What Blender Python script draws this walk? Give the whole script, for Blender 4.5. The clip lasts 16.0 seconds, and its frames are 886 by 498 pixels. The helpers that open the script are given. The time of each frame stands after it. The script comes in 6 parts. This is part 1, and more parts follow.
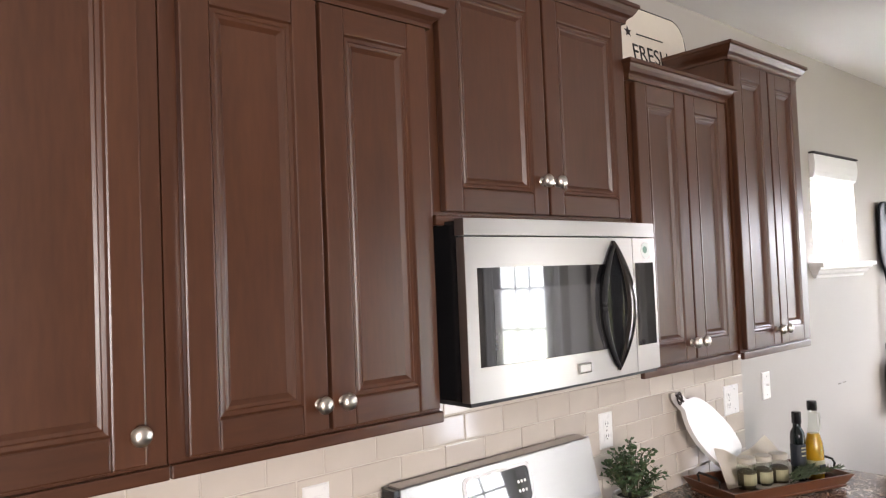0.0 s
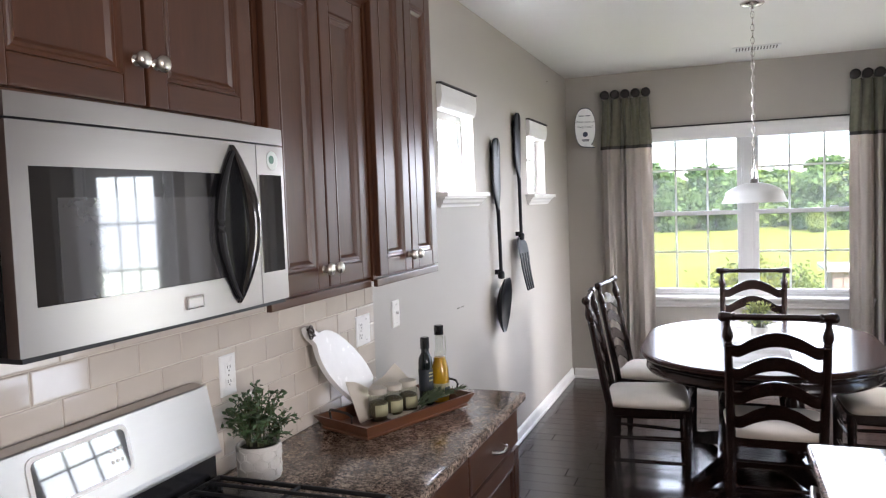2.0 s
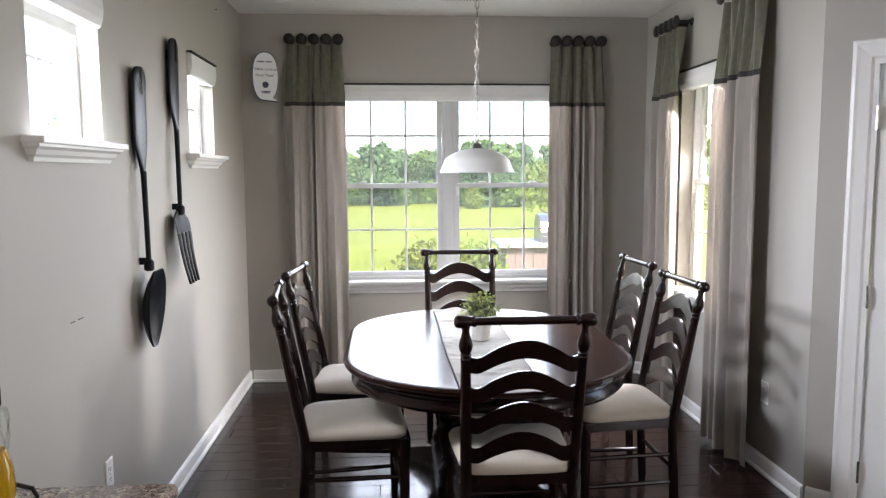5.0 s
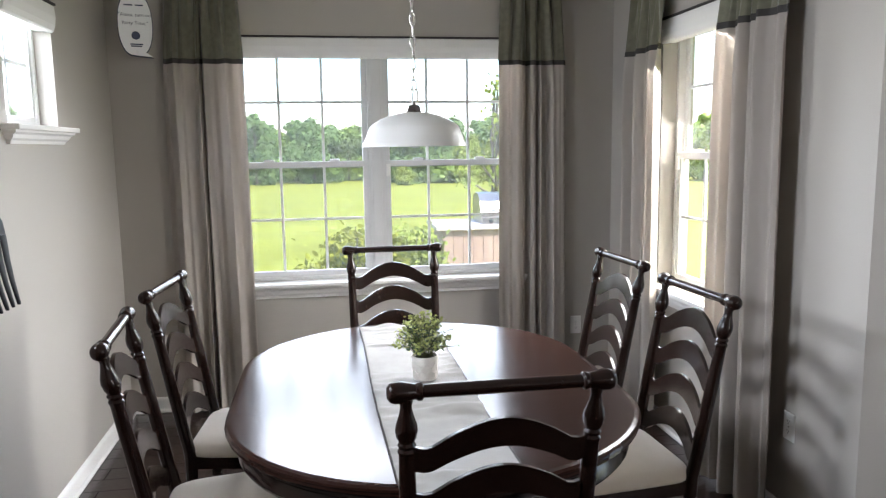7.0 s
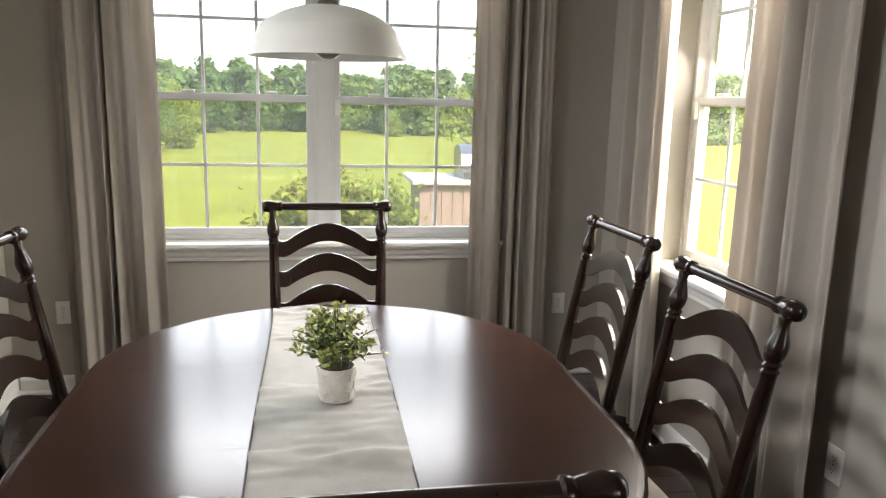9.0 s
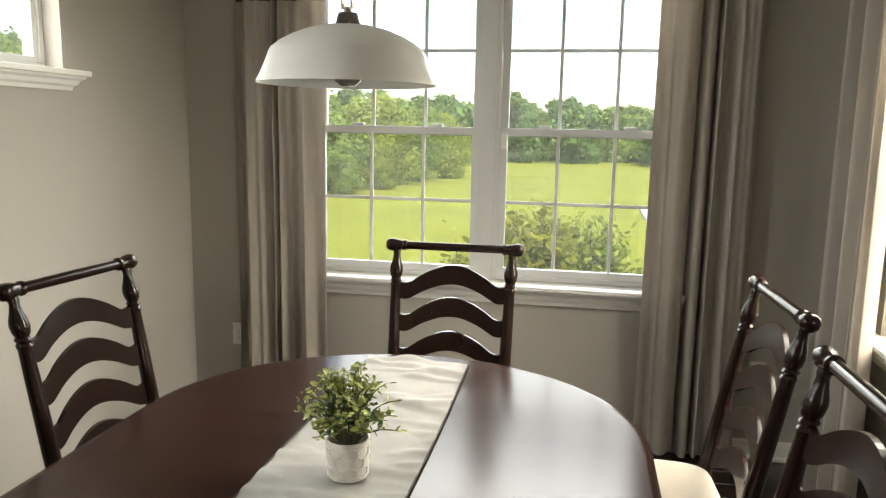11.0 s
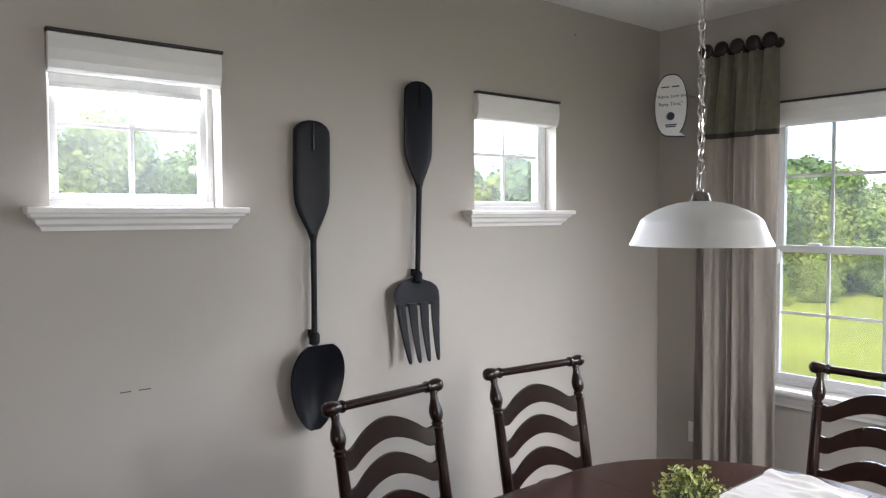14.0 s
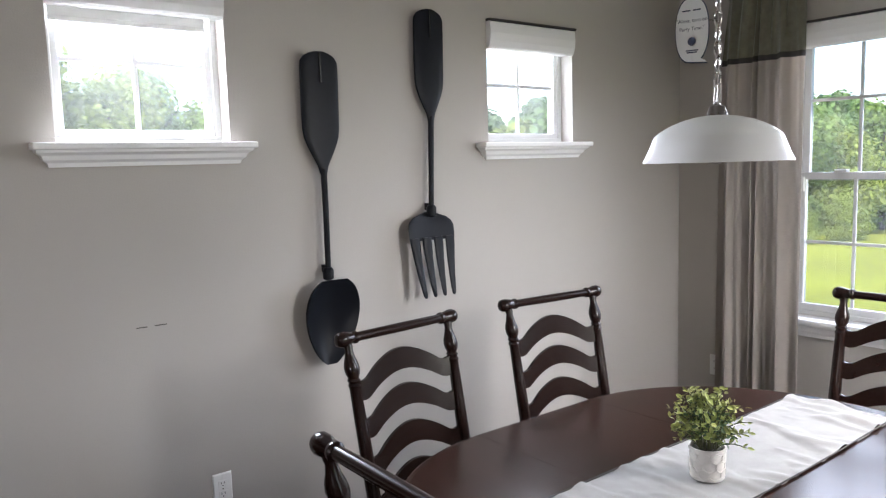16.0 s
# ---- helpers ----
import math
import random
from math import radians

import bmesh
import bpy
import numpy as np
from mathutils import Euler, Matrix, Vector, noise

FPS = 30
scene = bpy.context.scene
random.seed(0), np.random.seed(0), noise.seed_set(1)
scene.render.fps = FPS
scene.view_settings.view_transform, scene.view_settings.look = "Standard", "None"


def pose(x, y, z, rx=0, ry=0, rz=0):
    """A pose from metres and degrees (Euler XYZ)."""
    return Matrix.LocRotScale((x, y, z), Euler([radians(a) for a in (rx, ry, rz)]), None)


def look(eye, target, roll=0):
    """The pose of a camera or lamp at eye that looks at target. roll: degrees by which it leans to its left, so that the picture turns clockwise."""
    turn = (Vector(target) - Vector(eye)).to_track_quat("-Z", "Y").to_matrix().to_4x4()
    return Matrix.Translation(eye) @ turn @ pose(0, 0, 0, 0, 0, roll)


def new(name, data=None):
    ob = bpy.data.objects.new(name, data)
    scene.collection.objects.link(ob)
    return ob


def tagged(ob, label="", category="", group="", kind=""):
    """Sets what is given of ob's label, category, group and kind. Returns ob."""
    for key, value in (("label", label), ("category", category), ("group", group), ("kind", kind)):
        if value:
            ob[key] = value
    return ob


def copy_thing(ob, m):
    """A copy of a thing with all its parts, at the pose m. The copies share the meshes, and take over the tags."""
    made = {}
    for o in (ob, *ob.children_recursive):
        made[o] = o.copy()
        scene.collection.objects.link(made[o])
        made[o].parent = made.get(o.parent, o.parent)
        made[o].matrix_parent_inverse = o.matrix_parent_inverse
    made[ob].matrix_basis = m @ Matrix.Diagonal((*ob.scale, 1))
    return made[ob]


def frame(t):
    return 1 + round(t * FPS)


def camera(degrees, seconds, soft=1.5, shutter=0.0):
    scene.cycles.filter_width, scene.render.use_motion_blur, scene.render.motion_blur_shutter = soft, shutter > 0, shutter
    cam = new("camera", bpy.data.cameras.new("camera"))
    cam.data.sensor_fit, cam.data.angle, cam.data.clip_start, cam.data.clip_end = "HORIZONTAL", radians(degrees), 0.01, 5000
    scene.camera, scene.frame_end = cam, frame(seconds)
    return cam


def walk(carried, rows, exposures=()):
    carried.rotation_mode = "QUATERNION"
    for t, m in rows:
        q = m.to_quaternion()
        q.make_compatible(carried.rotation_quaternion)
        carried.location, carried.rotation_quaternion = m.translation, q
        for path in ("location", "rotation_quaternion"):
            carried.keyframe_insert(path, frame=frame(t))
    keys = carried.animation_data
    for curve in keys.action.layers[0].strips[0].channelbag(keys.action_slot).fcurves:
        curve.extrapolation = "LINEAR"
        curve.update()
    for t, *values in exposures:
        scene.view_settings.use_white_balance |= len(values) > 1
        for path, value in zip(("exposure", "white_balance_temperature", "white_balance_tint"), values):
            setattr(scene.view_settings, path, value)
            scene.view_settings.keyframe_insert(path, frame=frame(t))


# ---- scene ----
cam = camera(61.8, 16.0, soft=1.25)
PATH = [
    (0, (0.223, 0.106, 1.688), (1.548, 1.602, 1.766), -2.3),
    (0.5, (0.271, 0.115, 1.682), (1.692, 1.521, 1.763), -2.8),
    (1, (0.36, 0.119, 1.655), (1.905, 1.389, 1.663), -2.2),
    (1.5, (0.448, 0.162, 1.62), (2.156, 1.199, 1.537), -2.1),
    (2, (0.522, 0.284, 1.622), (2.386, 0.998, 1.505), -2.1),
    (2.5, (0.575, 0.404, 1.616), (2.518, 0.857, 1.479), -1.9),
    (3, (0.709, 0.471, 1.598), (2.68, 0.778, 1.449), -1.2),
    (3.5, (0.936, 0.523, 1.6), (2.92, 0.716, 1.441), -0.4),
    (4, (1.16, 0.568, 1.588), (3.15, 0.66, 1.407), -0.4),
    (4.5, (1.411, 0.58, 1.583), (3.399, 0.487, 1.391), -0.6),
    (4.7, (1.505, 0.564, 1.577), (3.492, 0.449, 1.38), -0.4),
    (6.8, (2.587, 0.452, 1.568), (4.547, 0.155, 1.303), -1.0),
    (7, (2.675, 0.441, 1.567), (4.631, 0.126, 1.296), -0.8),
    (7.5, (2.942, 0.422, 1.537), (4.882, 0.03, 1.249), -0.5),
    (8, (3.131, 0.393, 1.503), (5.045, -0.096, 1.186), -0.2),
    (8.2, (3.199, 0.352, 1.496), (5.117, -0.112, 1.166), 0.2),
    (10.3, (3.777, -0.191, 1.479), (5.74, -0.178, 1.094), 1.7),
    (10.5, (3.804, -0.25, 1.485), (5.767, -0.133, 1.118), 1.8),
    (11, (3.766, -0.348, 1.493), (5.705, 0.018, 1.168), 1.1),
    (11.5, (3.639, -0.448, 1.5), (5.495, 0.223, 1.175), 0.1),
    (12, (3.593, -0.582, 1.528), (5.263, 0.474, 1.218), 0.0),
    (12.5, (3.59, -0.715, 1.588), (5.039, 0.643, 1.352), -0.1),
    (13, (3.558, -0.779, 1.615), (4.88, 0.716, 1.483), -0.6),
    (13.5, (3.494, -0.883, 1.645), (4.772, 0.652, 1.545), -0.4),
    (14, (3.471, -0.935, 1.651), (4.743, 0.606, 1.564), -0.3),
    (14.5, (3.491, -0.955, 1.661), (4.754, 0.593, 1.568), -0.2),
    (15, (3.512, -0.941, 1.647), (4.761, 0.617, 1.529), -0.4),
    (15.5, (3.528, -0.929, 1.626), (4.762, 0.636, 1.465), -0.9),
    (16, (3.524, -0.933, 1.585), (4.737, 0.641, 1.36), -1.7),
]
walk(cam, [(t, look(eye, target, roll)) for t, eye, target, roll in PATH], [(0.0, 4.1, 6300, 19), (0.8, 4.02, 6200, 20), (1.5, 3.82, 6050, 19), (2.5, 3.64, 5950, 18), (3.5, 3.58, 6000, 18), (4.5, 3.47, 6100, 17), (7.0, 3.3, 6050, 14), (8.0, 3.2, 6300, 14), (10.5, 2.95, 7200, 8), (12.0, 2.96, 7250, 8), (12.6, 2.97, 6600, 11), (13.3, 3.03, 6150, 15), (14.0, 3.06, 6050, 16), (16.0, 3.14, 5950, 17)])

# ---- daylight ----
SKY, SUN = 0.15, 2.2
world = bpy.data.worlds.new("sky")
scene.world = world
world.use_nodes = True
wn = world.node_tree.nodes
sky = wn.new("ShaderNodeTexSky")
sky.sky_type, sky.sun_disc = "NISHITA", False
sky.sun_elevation, sky.sun_rotation = radians(52), radians(250.6)
sky.air_density, sky.dust_density, sky.ozone_density = 1.0, 1.5, 1.0
wn["Background"].inputs["Strength"].default_value = SKY
world.node_tree.links.new(sky.outputs[0], wn["Background"].inputs["Color"])
sun = new("sun", bpy.data.lights.new("sun", "SUN"))
sun.data.energy, sun.data.angle, sun.data.color = SUN, radians(10), (1.0, 0.95, 0.87)
sun.matrix_world = look((-34, -12, 46), (0, 0, 0))


def window_light(x, y, z, tx, ty, tz, w, h, watts, color=(0.95, 0.98, 1.0), spread=150):
    """Sky light standing in an opening, facing the room."""
    la = new("window_light", bpy.data.lights.new("window_light", "AREA"))
    la.data.shape, la.data.size, la.data.size_y = "RECTANGLE", w, h
    la.data.energy, la.data.color = watts, color
    la.data.spread = radians(spread)
    la.matrix_world = look((x, y, z), (tx, ty, tz))


window_light(7.525, 0.104, 1.53, 0, 0.104, -3.6, 1.70, 1.38, 7, spread=120)
window_light(7.505, 0.104, 1.27, 0, 0.104, 6.5, 1.70, 0.8, 0.7, (0.98, 1.0, 0.84))
window_light(6.09, -1.68, 1.55, 5.3, 5, -4.6, 0.85, 1.36, 9.5, (1.0, 0.97, 0.90), 105)
window_light(4.275, 1.88, 1.98, 4.2, -5, -3.2, 0.54, 0.50, 9.0)
window_light(6.05, 1.88, 1.98, 5.4, -5, -3.2, 0.54, 0.50, 4.0)
window_light(4.59, -1.95, 1.1, 0.4, 2.05, 0.6, 0.62, 1.75, 1.0, spread=110)
# warm fill for the kitchen, from the added window in the far wall
window_light(-1.5, -4.86, 1.5, -0.4, 1, -0.2, 1.75, 1.45, 22, (1.0, 0.93, 0.85))

# ---- materials ----


def mat(name, color, rough=0.5, metal=0.0, vary=0.12, scale=6.0, grain=60.0, bump=0.15, stretch=(1, 1, 1), coat=0.0, rvary=0.12, island=0.0, spec=0.5, sheen=0.0, rand=0.0):
    """A principled surface with slow and fine variation of colour, gloss and relief, sized in metres."""
    m = bpy.data.materials.new(name)
    m.use_nodes = True
    nt = m.node_tree
    n, ln = nt.nodes, nt.links
    b = n["Principled BSDF"]
    tc = n.new("ShaderNodeTexCoord")
    mp = n.new("ShaderNodeMapping")
    mp.inputs["Scale"].default_value = stretch
    ln.new(tc.outputs["Object"], mp.inputs["Vector"])
    big, fine = n.new("ShaderNodeTexNoise"), n.new("ShaderNodeTexNoise")
    for t, s, d in ((big, scale, 3), (fine, grain, 4)):
        t.inputs["Scale"].default_value, t.inputs["Detail"].default_value = s, d
        ln.new(mp.outputs[0], t.inputs["Vector"])
    mix = n.new("ShaderNodeMath")
    mix.operation = "MULTIPLY_ADD"
    mix.inputs[1].default_value = 0.6
    ln.new(big.outputs["Fac"], mix.inputs[0])
    sc = n.new("ShaderNodeMath")
    sc.operation = "MULTIPLY"
    sc.inputs[1].default_value = 0.4
    ln.new(fine.outputs["Fac"], sc.inputs[0])
    ln.new(sc.outputs[0], mix.inputs[2])
    ramp = n.new("ShaderNodeMapRange")
    ramp.inputs["From Min"].default_value, ramp.inputs["From Max"].default_value = 0.3, 0.7
    ramp.inputs["To Min"].default_value, ramp.inputs["To Max"].default_value = 1 - vary, 1 + vary
    ln.new(mix.outputs[0], ramp.inputs["Value"])
    val = ramp.outputs[0]
    if rand or island:
        src = n.new("ShaderNodeObjectInfo").outputs["Random"] if rand else n.new("ShaderNodeNewGeometry").outputs["Random Per Island"]
        rr = n.new("ShaderNodeMapRange")
        k = rand or island
        rr.inputs["To Min"].default_value, rr.inputs["To Max"].default_value = 1 - k, 1 + k
        ln.new(src, rr.inputs["Value"])
        mu = n.new("ShaderNodeMath")
        mu.operation = "MULTIPLY"
        ln.new(val, mu.inputs[0])
        ln.new(rr.outputs[0], mu.inputs[1])
        val = mu.outputs[0]
    col = n.new("ShaderNodeVectorMath")
    col.operation = "SCALE"
    col.inputs[0].default_value = color
    ln.new(val, col.inputs["Scale"])
    ln.new(col.outputs[0], b.inputs["Base Color"])
    ro = n.new("ShaderNodeMapRange")
    ro.inputs["From Min"].default_value, ro.inputs["From Max"].default_value = 0.3, 0.7
    ro.inputs["To Min"].default_value, ro.inputs["To Max"].default_value = max(rough * (1 - rvary), 0.01), min(rough * (1 + rvary), 1)
    ln.new(fine.outputs["Fac"], ro.inputs["Value"])
    ln.new(ro.outputs[0], b.inputs["Roughness"])
    b.inputs["Metallic"].default_value, b.inputs["Coat Weight"].default_value = metal, coat
    b.inputs["Specular IOR Level"].default_value = spec
    b.inputs["Sheen Weight"].default_value = sheen
    if bump:
        bp = n.new("ShaderNodeBump")
        bp.inputs["Strength"].default_value, bp.inputs["Distance"].default_value = bump, 0.002
        ln.new(fine.outputs["Fac"], bp.inputs["Height"])
        ln.new(bp.outputs[0], b.inputs["Normal"])
    return m


def node_of(m, kind):
    return next(x for x in m.node_tree.nodes if x.bl_idname == kind)


def glass_mat(name, tint, gloss=1.0, glare=0.0):
    """Window glass: clear with a tint and a Fresnel gloss. A translucent share imitates glare haze."""
    m = bpy.data.materials.new(name)
    m.use_nodes = True
    n, ln = m.node_tree.nodes, m.node_tree.links
    n.remove(n["Principled BSDF"])
    tr, gl, mx, lw = n.new("ShaderNodeBsdfTransparent"), n.new("ShaderNodeBsdfGlossy"), n.new("ShaderNodeMixShader"), n.new("ShaderNodeLayerWeight")
    pw, ad = n.new("ShaderNodeMath"), n.new("ShaderNodeMath")
    pw.operation, ad.operation = "POWER", "MULTIPLY_ADD"
    pw.inputs[1].default_value, ad.inputs[1].default_value, ad.inputs[2].default_value = 5.0, 0.8, 0.035 * gloss
    tr.inputs["Color"].default_value = (*tint, 1)
    gl.inputs["Roughness"].default_value = 0.02
    lw.inputs["Blend"].default_value = 0.5
    ln.new(lw.outputs["Facing"], pw.inputs[0])
    ln.new(pw.outputs[0], ad.inputs[0])
    ln.new(ad.outputs[0], mx.inputs[0])
    ln.new(tr.outputs[0], mx.inputs[1])
    ln.new(gl.outputs[0], mx.inputs[2])
    out = mx.outputs[0]
    # bright glare at the windows, put into the glass as an even veil
    if glare:
        tl, dm = n.new("ShaderNodeBsdfTranslucent"), n.new("ShaderNodeMixShader")
        tl.inputs["Color"].default_value = (0.9, 0.95, 0.9, 1)
        dm.inputs[0].default_value = glare
        ln.new(out, dm.inputs[1])
        ln.new(tl.outputs[0], dm.inputs[2])
        out = dm.outputs[0]
    ln.new(out, n["Material Output"].inputs["Surface"])
    return m


def clear_mat(name, color, rough=0.03, ior=1.45, through_light=1.0):
    m = bpy.data.materials.new(name)
    m.use_nodes = True
    b = m.node_tree.nodes["Principled BSDF"]
    b.inputs["Base Color"].default_value = (*color, 1)
    b.inputs["Roughness"].default_value, b.inputs["Transmission Weight"].default_value, b.inputs["IOR"].default_value = rough, through_light, ior
    return m


WALL = mat("greige wall paint", (0.405, 0.378, 0.338), 0.62, vary=0.03, scale=1.2, grain=220, bump=0.25)
CEIL = mat("ceiling paint", (0.80, 0.785, 0.75), 0.8, vary=0.02, scale=1.5, grain=160, bump=0.4)
TRIM = mat("white trim paint", (0.80, 0.79, 0.77), 0.35, vary=0.02, scale=5, grain=90, bump=0.05)
VINYL = mat("white vinyl", (0.64, 0.64, 0.63), 0.45, vary=0.015, scale=6, grain=80, bump=0.03)
# own tint and haze imitate the washed-out glare of the small windows
HAZEPANE = glass_mat("small window glass with glare haze", (0.60, 0.61, 0.60), glare=0.006)
PANE = glass_mat("window glass", (0.64, 0.645, 0.64), glare=0.010)
# clearer, warmer copy of the pane: sunlight on the south side is in its tint
SUNPANE = glass_mat("window glass tinted as sunlit", (0.90, 0.88, 0.80), glare=0.010)
CLEARPANE = glass_mat("clear door glass", (0.92, 0.93, 0.92))
CHERRY = mat("dark cherry cabinet wood", (0.070, 0.0275, 0.0135), 0.28, rvary=0.02, vary=0.26, scale=2.2, grain=22, bump=0.0, stretch=(5, 5, 0.7))
CHERRY_X = mat("dark cherry rail wood", (0.070, 0.0275, 0.0135), 0.28, rvary=0.02, vary=0.26, scale=2.2, grain=22, bump=0.0, stretch=(0.7, 5, 5))
ESPRESSO = mat("espresso stained wood", (0.012, 0.0057, 0.0042), 0.20, vary=0.2, scale=5, grain=40, bump=0.0, stretch=(3, 3, 1), rvary=0.02, spec=0.3)
TABLEWOOD = mat("polished espresso tabletop", (0.022, 0.0098, 0.0070), 0.19, vary=0.45, scale=3, grain=30, bump=0.012, stretch=(6, 0.8, 6), rvary=0.15, spec=0.18)
FLOORWOOD = mat("dark hardwood plank", (0.020, 0.0105, 0.008), 0.20, vary=0.35, scale=3, grain=34, bump=0.04, stretch=(7, 0.7, 4), coat=0.1, rand=0.35, rvary=0.3)
FLOORREST = mat("dark hardwood planks", (0.020, 0.0105, 0.008), 0.20, vary=0.35, scale=3, grain=34, bump=0.04, stretch=(7, 0.7, 4), coat=0.1, island=0.35, rvary=0.3)
SUBFLOOR = mat("dark plank joint", (0.006, 0.004, 0.003), 0.7, vary=0.1)
STEEL = mat("brushed stainless steel", (0.40, 0.37, 0.35), 0.32, 1.0, vary=0.012, scale=3, grain=60, bump=0.0, stretch=(0.6, 1, 26), rvary=0.0)
KNOBMETAL = mat("satin nickel knob", (0.70, 0.65, 0.58), 0.30, 1.0, vary=0.04, bump=0.0)
DARKCHROME = mat("polished dark steel", (0.11, 0.10, 0.095), 0.10, 1.0, vary=0.03, bump=0.0)
CHROME = mat("bright nickel", (0.72, 0.70, 0.67), 0.12, 1.0, vary=0.03, bump=0.0)
NICKEL = mat("satin nickel", (0.58, 0.56, 0.53), 0.25, 1.0, vary=0.04, bump=0.02)
BLACKGLASS = mat("black appliance glass", (0.006, 0.006, 0.007), 0.03, vary=0.05, bump=0.0, spec=1.0, coat=1.0)
BLACK = mat("black enamel", (0.010, 0.010, 0.011), 0.22, vary=0.1, bump=0.03)
BLACKMATTE = mat("black cast iron", (0.012, 0.012, 0.013), 0.55, vary=0.2, grain=120, bump=0.3)
CREAM = mat("cream upholstery linen", (0.52, 0.46, 0.38), 0.85, vary=0.07, scale=9, grain=420, bump=0.35, sheen=0.2)
TILE = mat("beige glazed tile", (0.55, 0.49, 0.42), 0.08, vary=0.05, scale=7, grain=11, bump=0.12, rand=0.05, rvary=0.3)
GROUT = mat("pale grout", (0.60, 0.55, 0.48), 0.9, vary=0.06, grain=200)
PLATE = mat("white switch plastic", (0.80, 0.79, 0.76), 0.3, vary=0.01, bump=0.0)
# near-black colour stands for the shade inside vent and outlet openings
SLOT = mat("dark paint for shaded openings", (0.03, 0.03, 0.03), 0.5, vary=0.0, bump=0.0)

# ---- building helpers ----


def part(name, bm, material, parent=None, label="", smooth=False, m=None):
    """Link a bmesh as one mesh object, under a parent if given."""
    me = bpy.data.meshes.new(name)
    bmesh.ops.recalc_face_normals(bm, faces=bm.faces)
    if smooth:
        for f in bm.faces:
            f.smooth = True
    bm.to_mesh(me)
    bm.free()
    me.materials.append(material)
    if smooth:
        me.set_sharp_from_angle(angle=radians(40))
    ob = new(name, me)
    if m is not None:
        ob.matrix_basis = m
    if parent is not None:
        ob.parent = parent
    if label:
        ob["label"] = label
    return ob


def thing(name, label, category, m=None, group="", kind=""):
    ob = new(name)
    ob.empty_display_size = 0.1
    if m is not None:
        ob.matrix_basis = m
    return tagged(ob, label, category, group, kind)


def box(bm, x0, x1, y0, y1, z0, z1, bevel=0.0):
    vs = [bm.verts.new(c) for c in ((x0, y0, z0), (x1, y0, z0), (x1, y1, z0), (x0, y1, z0), (x0, y0, z1), (x1, y0, z1), (x1, y1, z1), (x0, y1, z1))]
    fs = [bm.faces.new([vs[i] for i in q]) for q in ((3, 2, 1, 0), (4, 5, 6, 7), (0, 1, 5, 4), (1, 2, 6, 5), (2, 3, 7, 6), (3, 0, 4, 7))]
    if bevel:
        es = list({e for f in fs for e in f.edges})
        bmesh.ops.bevel(bm, geom=es, offset=bevel, segments=2, affect="EDGES", profile=0.6)
    return bm


def boxed(*a, bevel=0.0):
    return box(bmesh.new(), *a, bevel=bevel)


def lathe(profile, seg=20, bm=None, m=None):
    """Turn a profile of (radius, height) about z."""
    bm = bm or bmesh.new()
    m = m or Matrix()
    rings = []
    for r, z in profile:
        if r < 1e-5:
            rings.append([bm.verts.new(m @ Vector((0, 0, z)))])
        else:
            rings.append([bm.verts.new(m @ Vector((r * math.cos(2 * math.pi * i / seg), r * math.sin(2 * math.pi * i / seg), z))) for i in range(seg)])
    for a, b in zip(rings, rings[1:]):
        for i in range(seg):
            j = (i + 1) % seg
            if len(a) == 1 and len(b) > 1:
                bm.faces.new((a[0], b[i], b[j]))
            elif len(b) == 1 and len(a) > 1:
                bm.faces.new((a[i], a[j], b[0]))
            elif len(a) > 1:
                bm.faces.new((a[i], a[j], b[j], b[i]))
    for r in (rings[0], rings[-1]):
        if len(r) > 1:
            bm.faces.new(r)
    return bm


def along(a, b):
    """The matrix that carries z from 0 to 1 along a line from a to b (unit length kept)."""
    a, b = Vector(a), Vector(b)
    return Matrix.Translation(a) @ (b - a).to_track_quat("Z", "Y").to_matrix().to_4x4()


def rod(a, b, r, seg=12, bm=None, r2=None):
    length = (Vector(b) - Vector(a)).length
    return lathe([(r, 0), (r2 or r, length)], seg, bm, along(a, b))


def tube(points, r, seg=8, bm=None, closed=False):
    """A round tube along a list of points; r may be a list."""
    bm = bm or bmesh.new()
    pts = [Vector(p) for p in points]
    rs = r if isinstance(r, (list, tuple)) else [r] * len(pts)
    rings, n = [], len(pts)
    for i, p in enumerate(pts):
        d = (pts[(i + 1) % n] - pts[i - 1]) if closed or 0 < i < n - 1 else (pts[1] - pts[0] if i == 0 else pts[-1] - pts[-2])
        q = d.to_track_quat("Z", "Y")
        rings.append([bm.verts.new(p + q @ Vector((rs[i] * math.cos(2 * math.pi * k / seg), rs[i] * math.sin(2 * math.pi * k / seg), 0))) for k in range(seg)])
    for i in range(n if closed else n - 1):
        a, b = rings[i], rings[(i + 1) % n]
        for k in range(seg):
            bm.faces.new((a[k], a[(k + 1) % seg], b[(k + 1) % seg], b[k]))
    if not closed:
        bm.faces.new(rings[0])
        bm.faces.new(rings[-1])
    return bm


def slab(outline, z0, z1, bm=None, m=None):
    """An outline in x, y drawn out from z0 to z1."""
    bm = bm or bmesh.new()
    m = m or Matrix()
    lo, hi = [[bm.verts.new(m @ Vector((x, y, z))) for x, y in outline] for z in (z0, z1)]
    n = len(lo)
    bm.faces.new(lo)
    bm.faces.new(hi)
    for i in range(n):
        bm.faces.new((lo[i], lo[(i + 1) % n], hi[(i + 1) % n], hi[i]))
    return bm


def loft(rings, bm=None, caps=True):
    """Skin rings of points of equal length."""
    bm = bm or bmesh.new()
    vs = [[bm.verts.new(p) for p in ring] for ring in rings]
    for a, b in zip(vs, vs[1:]):
        for i in range(len(a)):
            j = (i + 1) % len(a)
            bm.faces.new((a[i], a[j], b[j], b[i]))
    if caps:
        bm.faces.new(vs[0])
        bm.faces.new(vs[-1])
    return bm


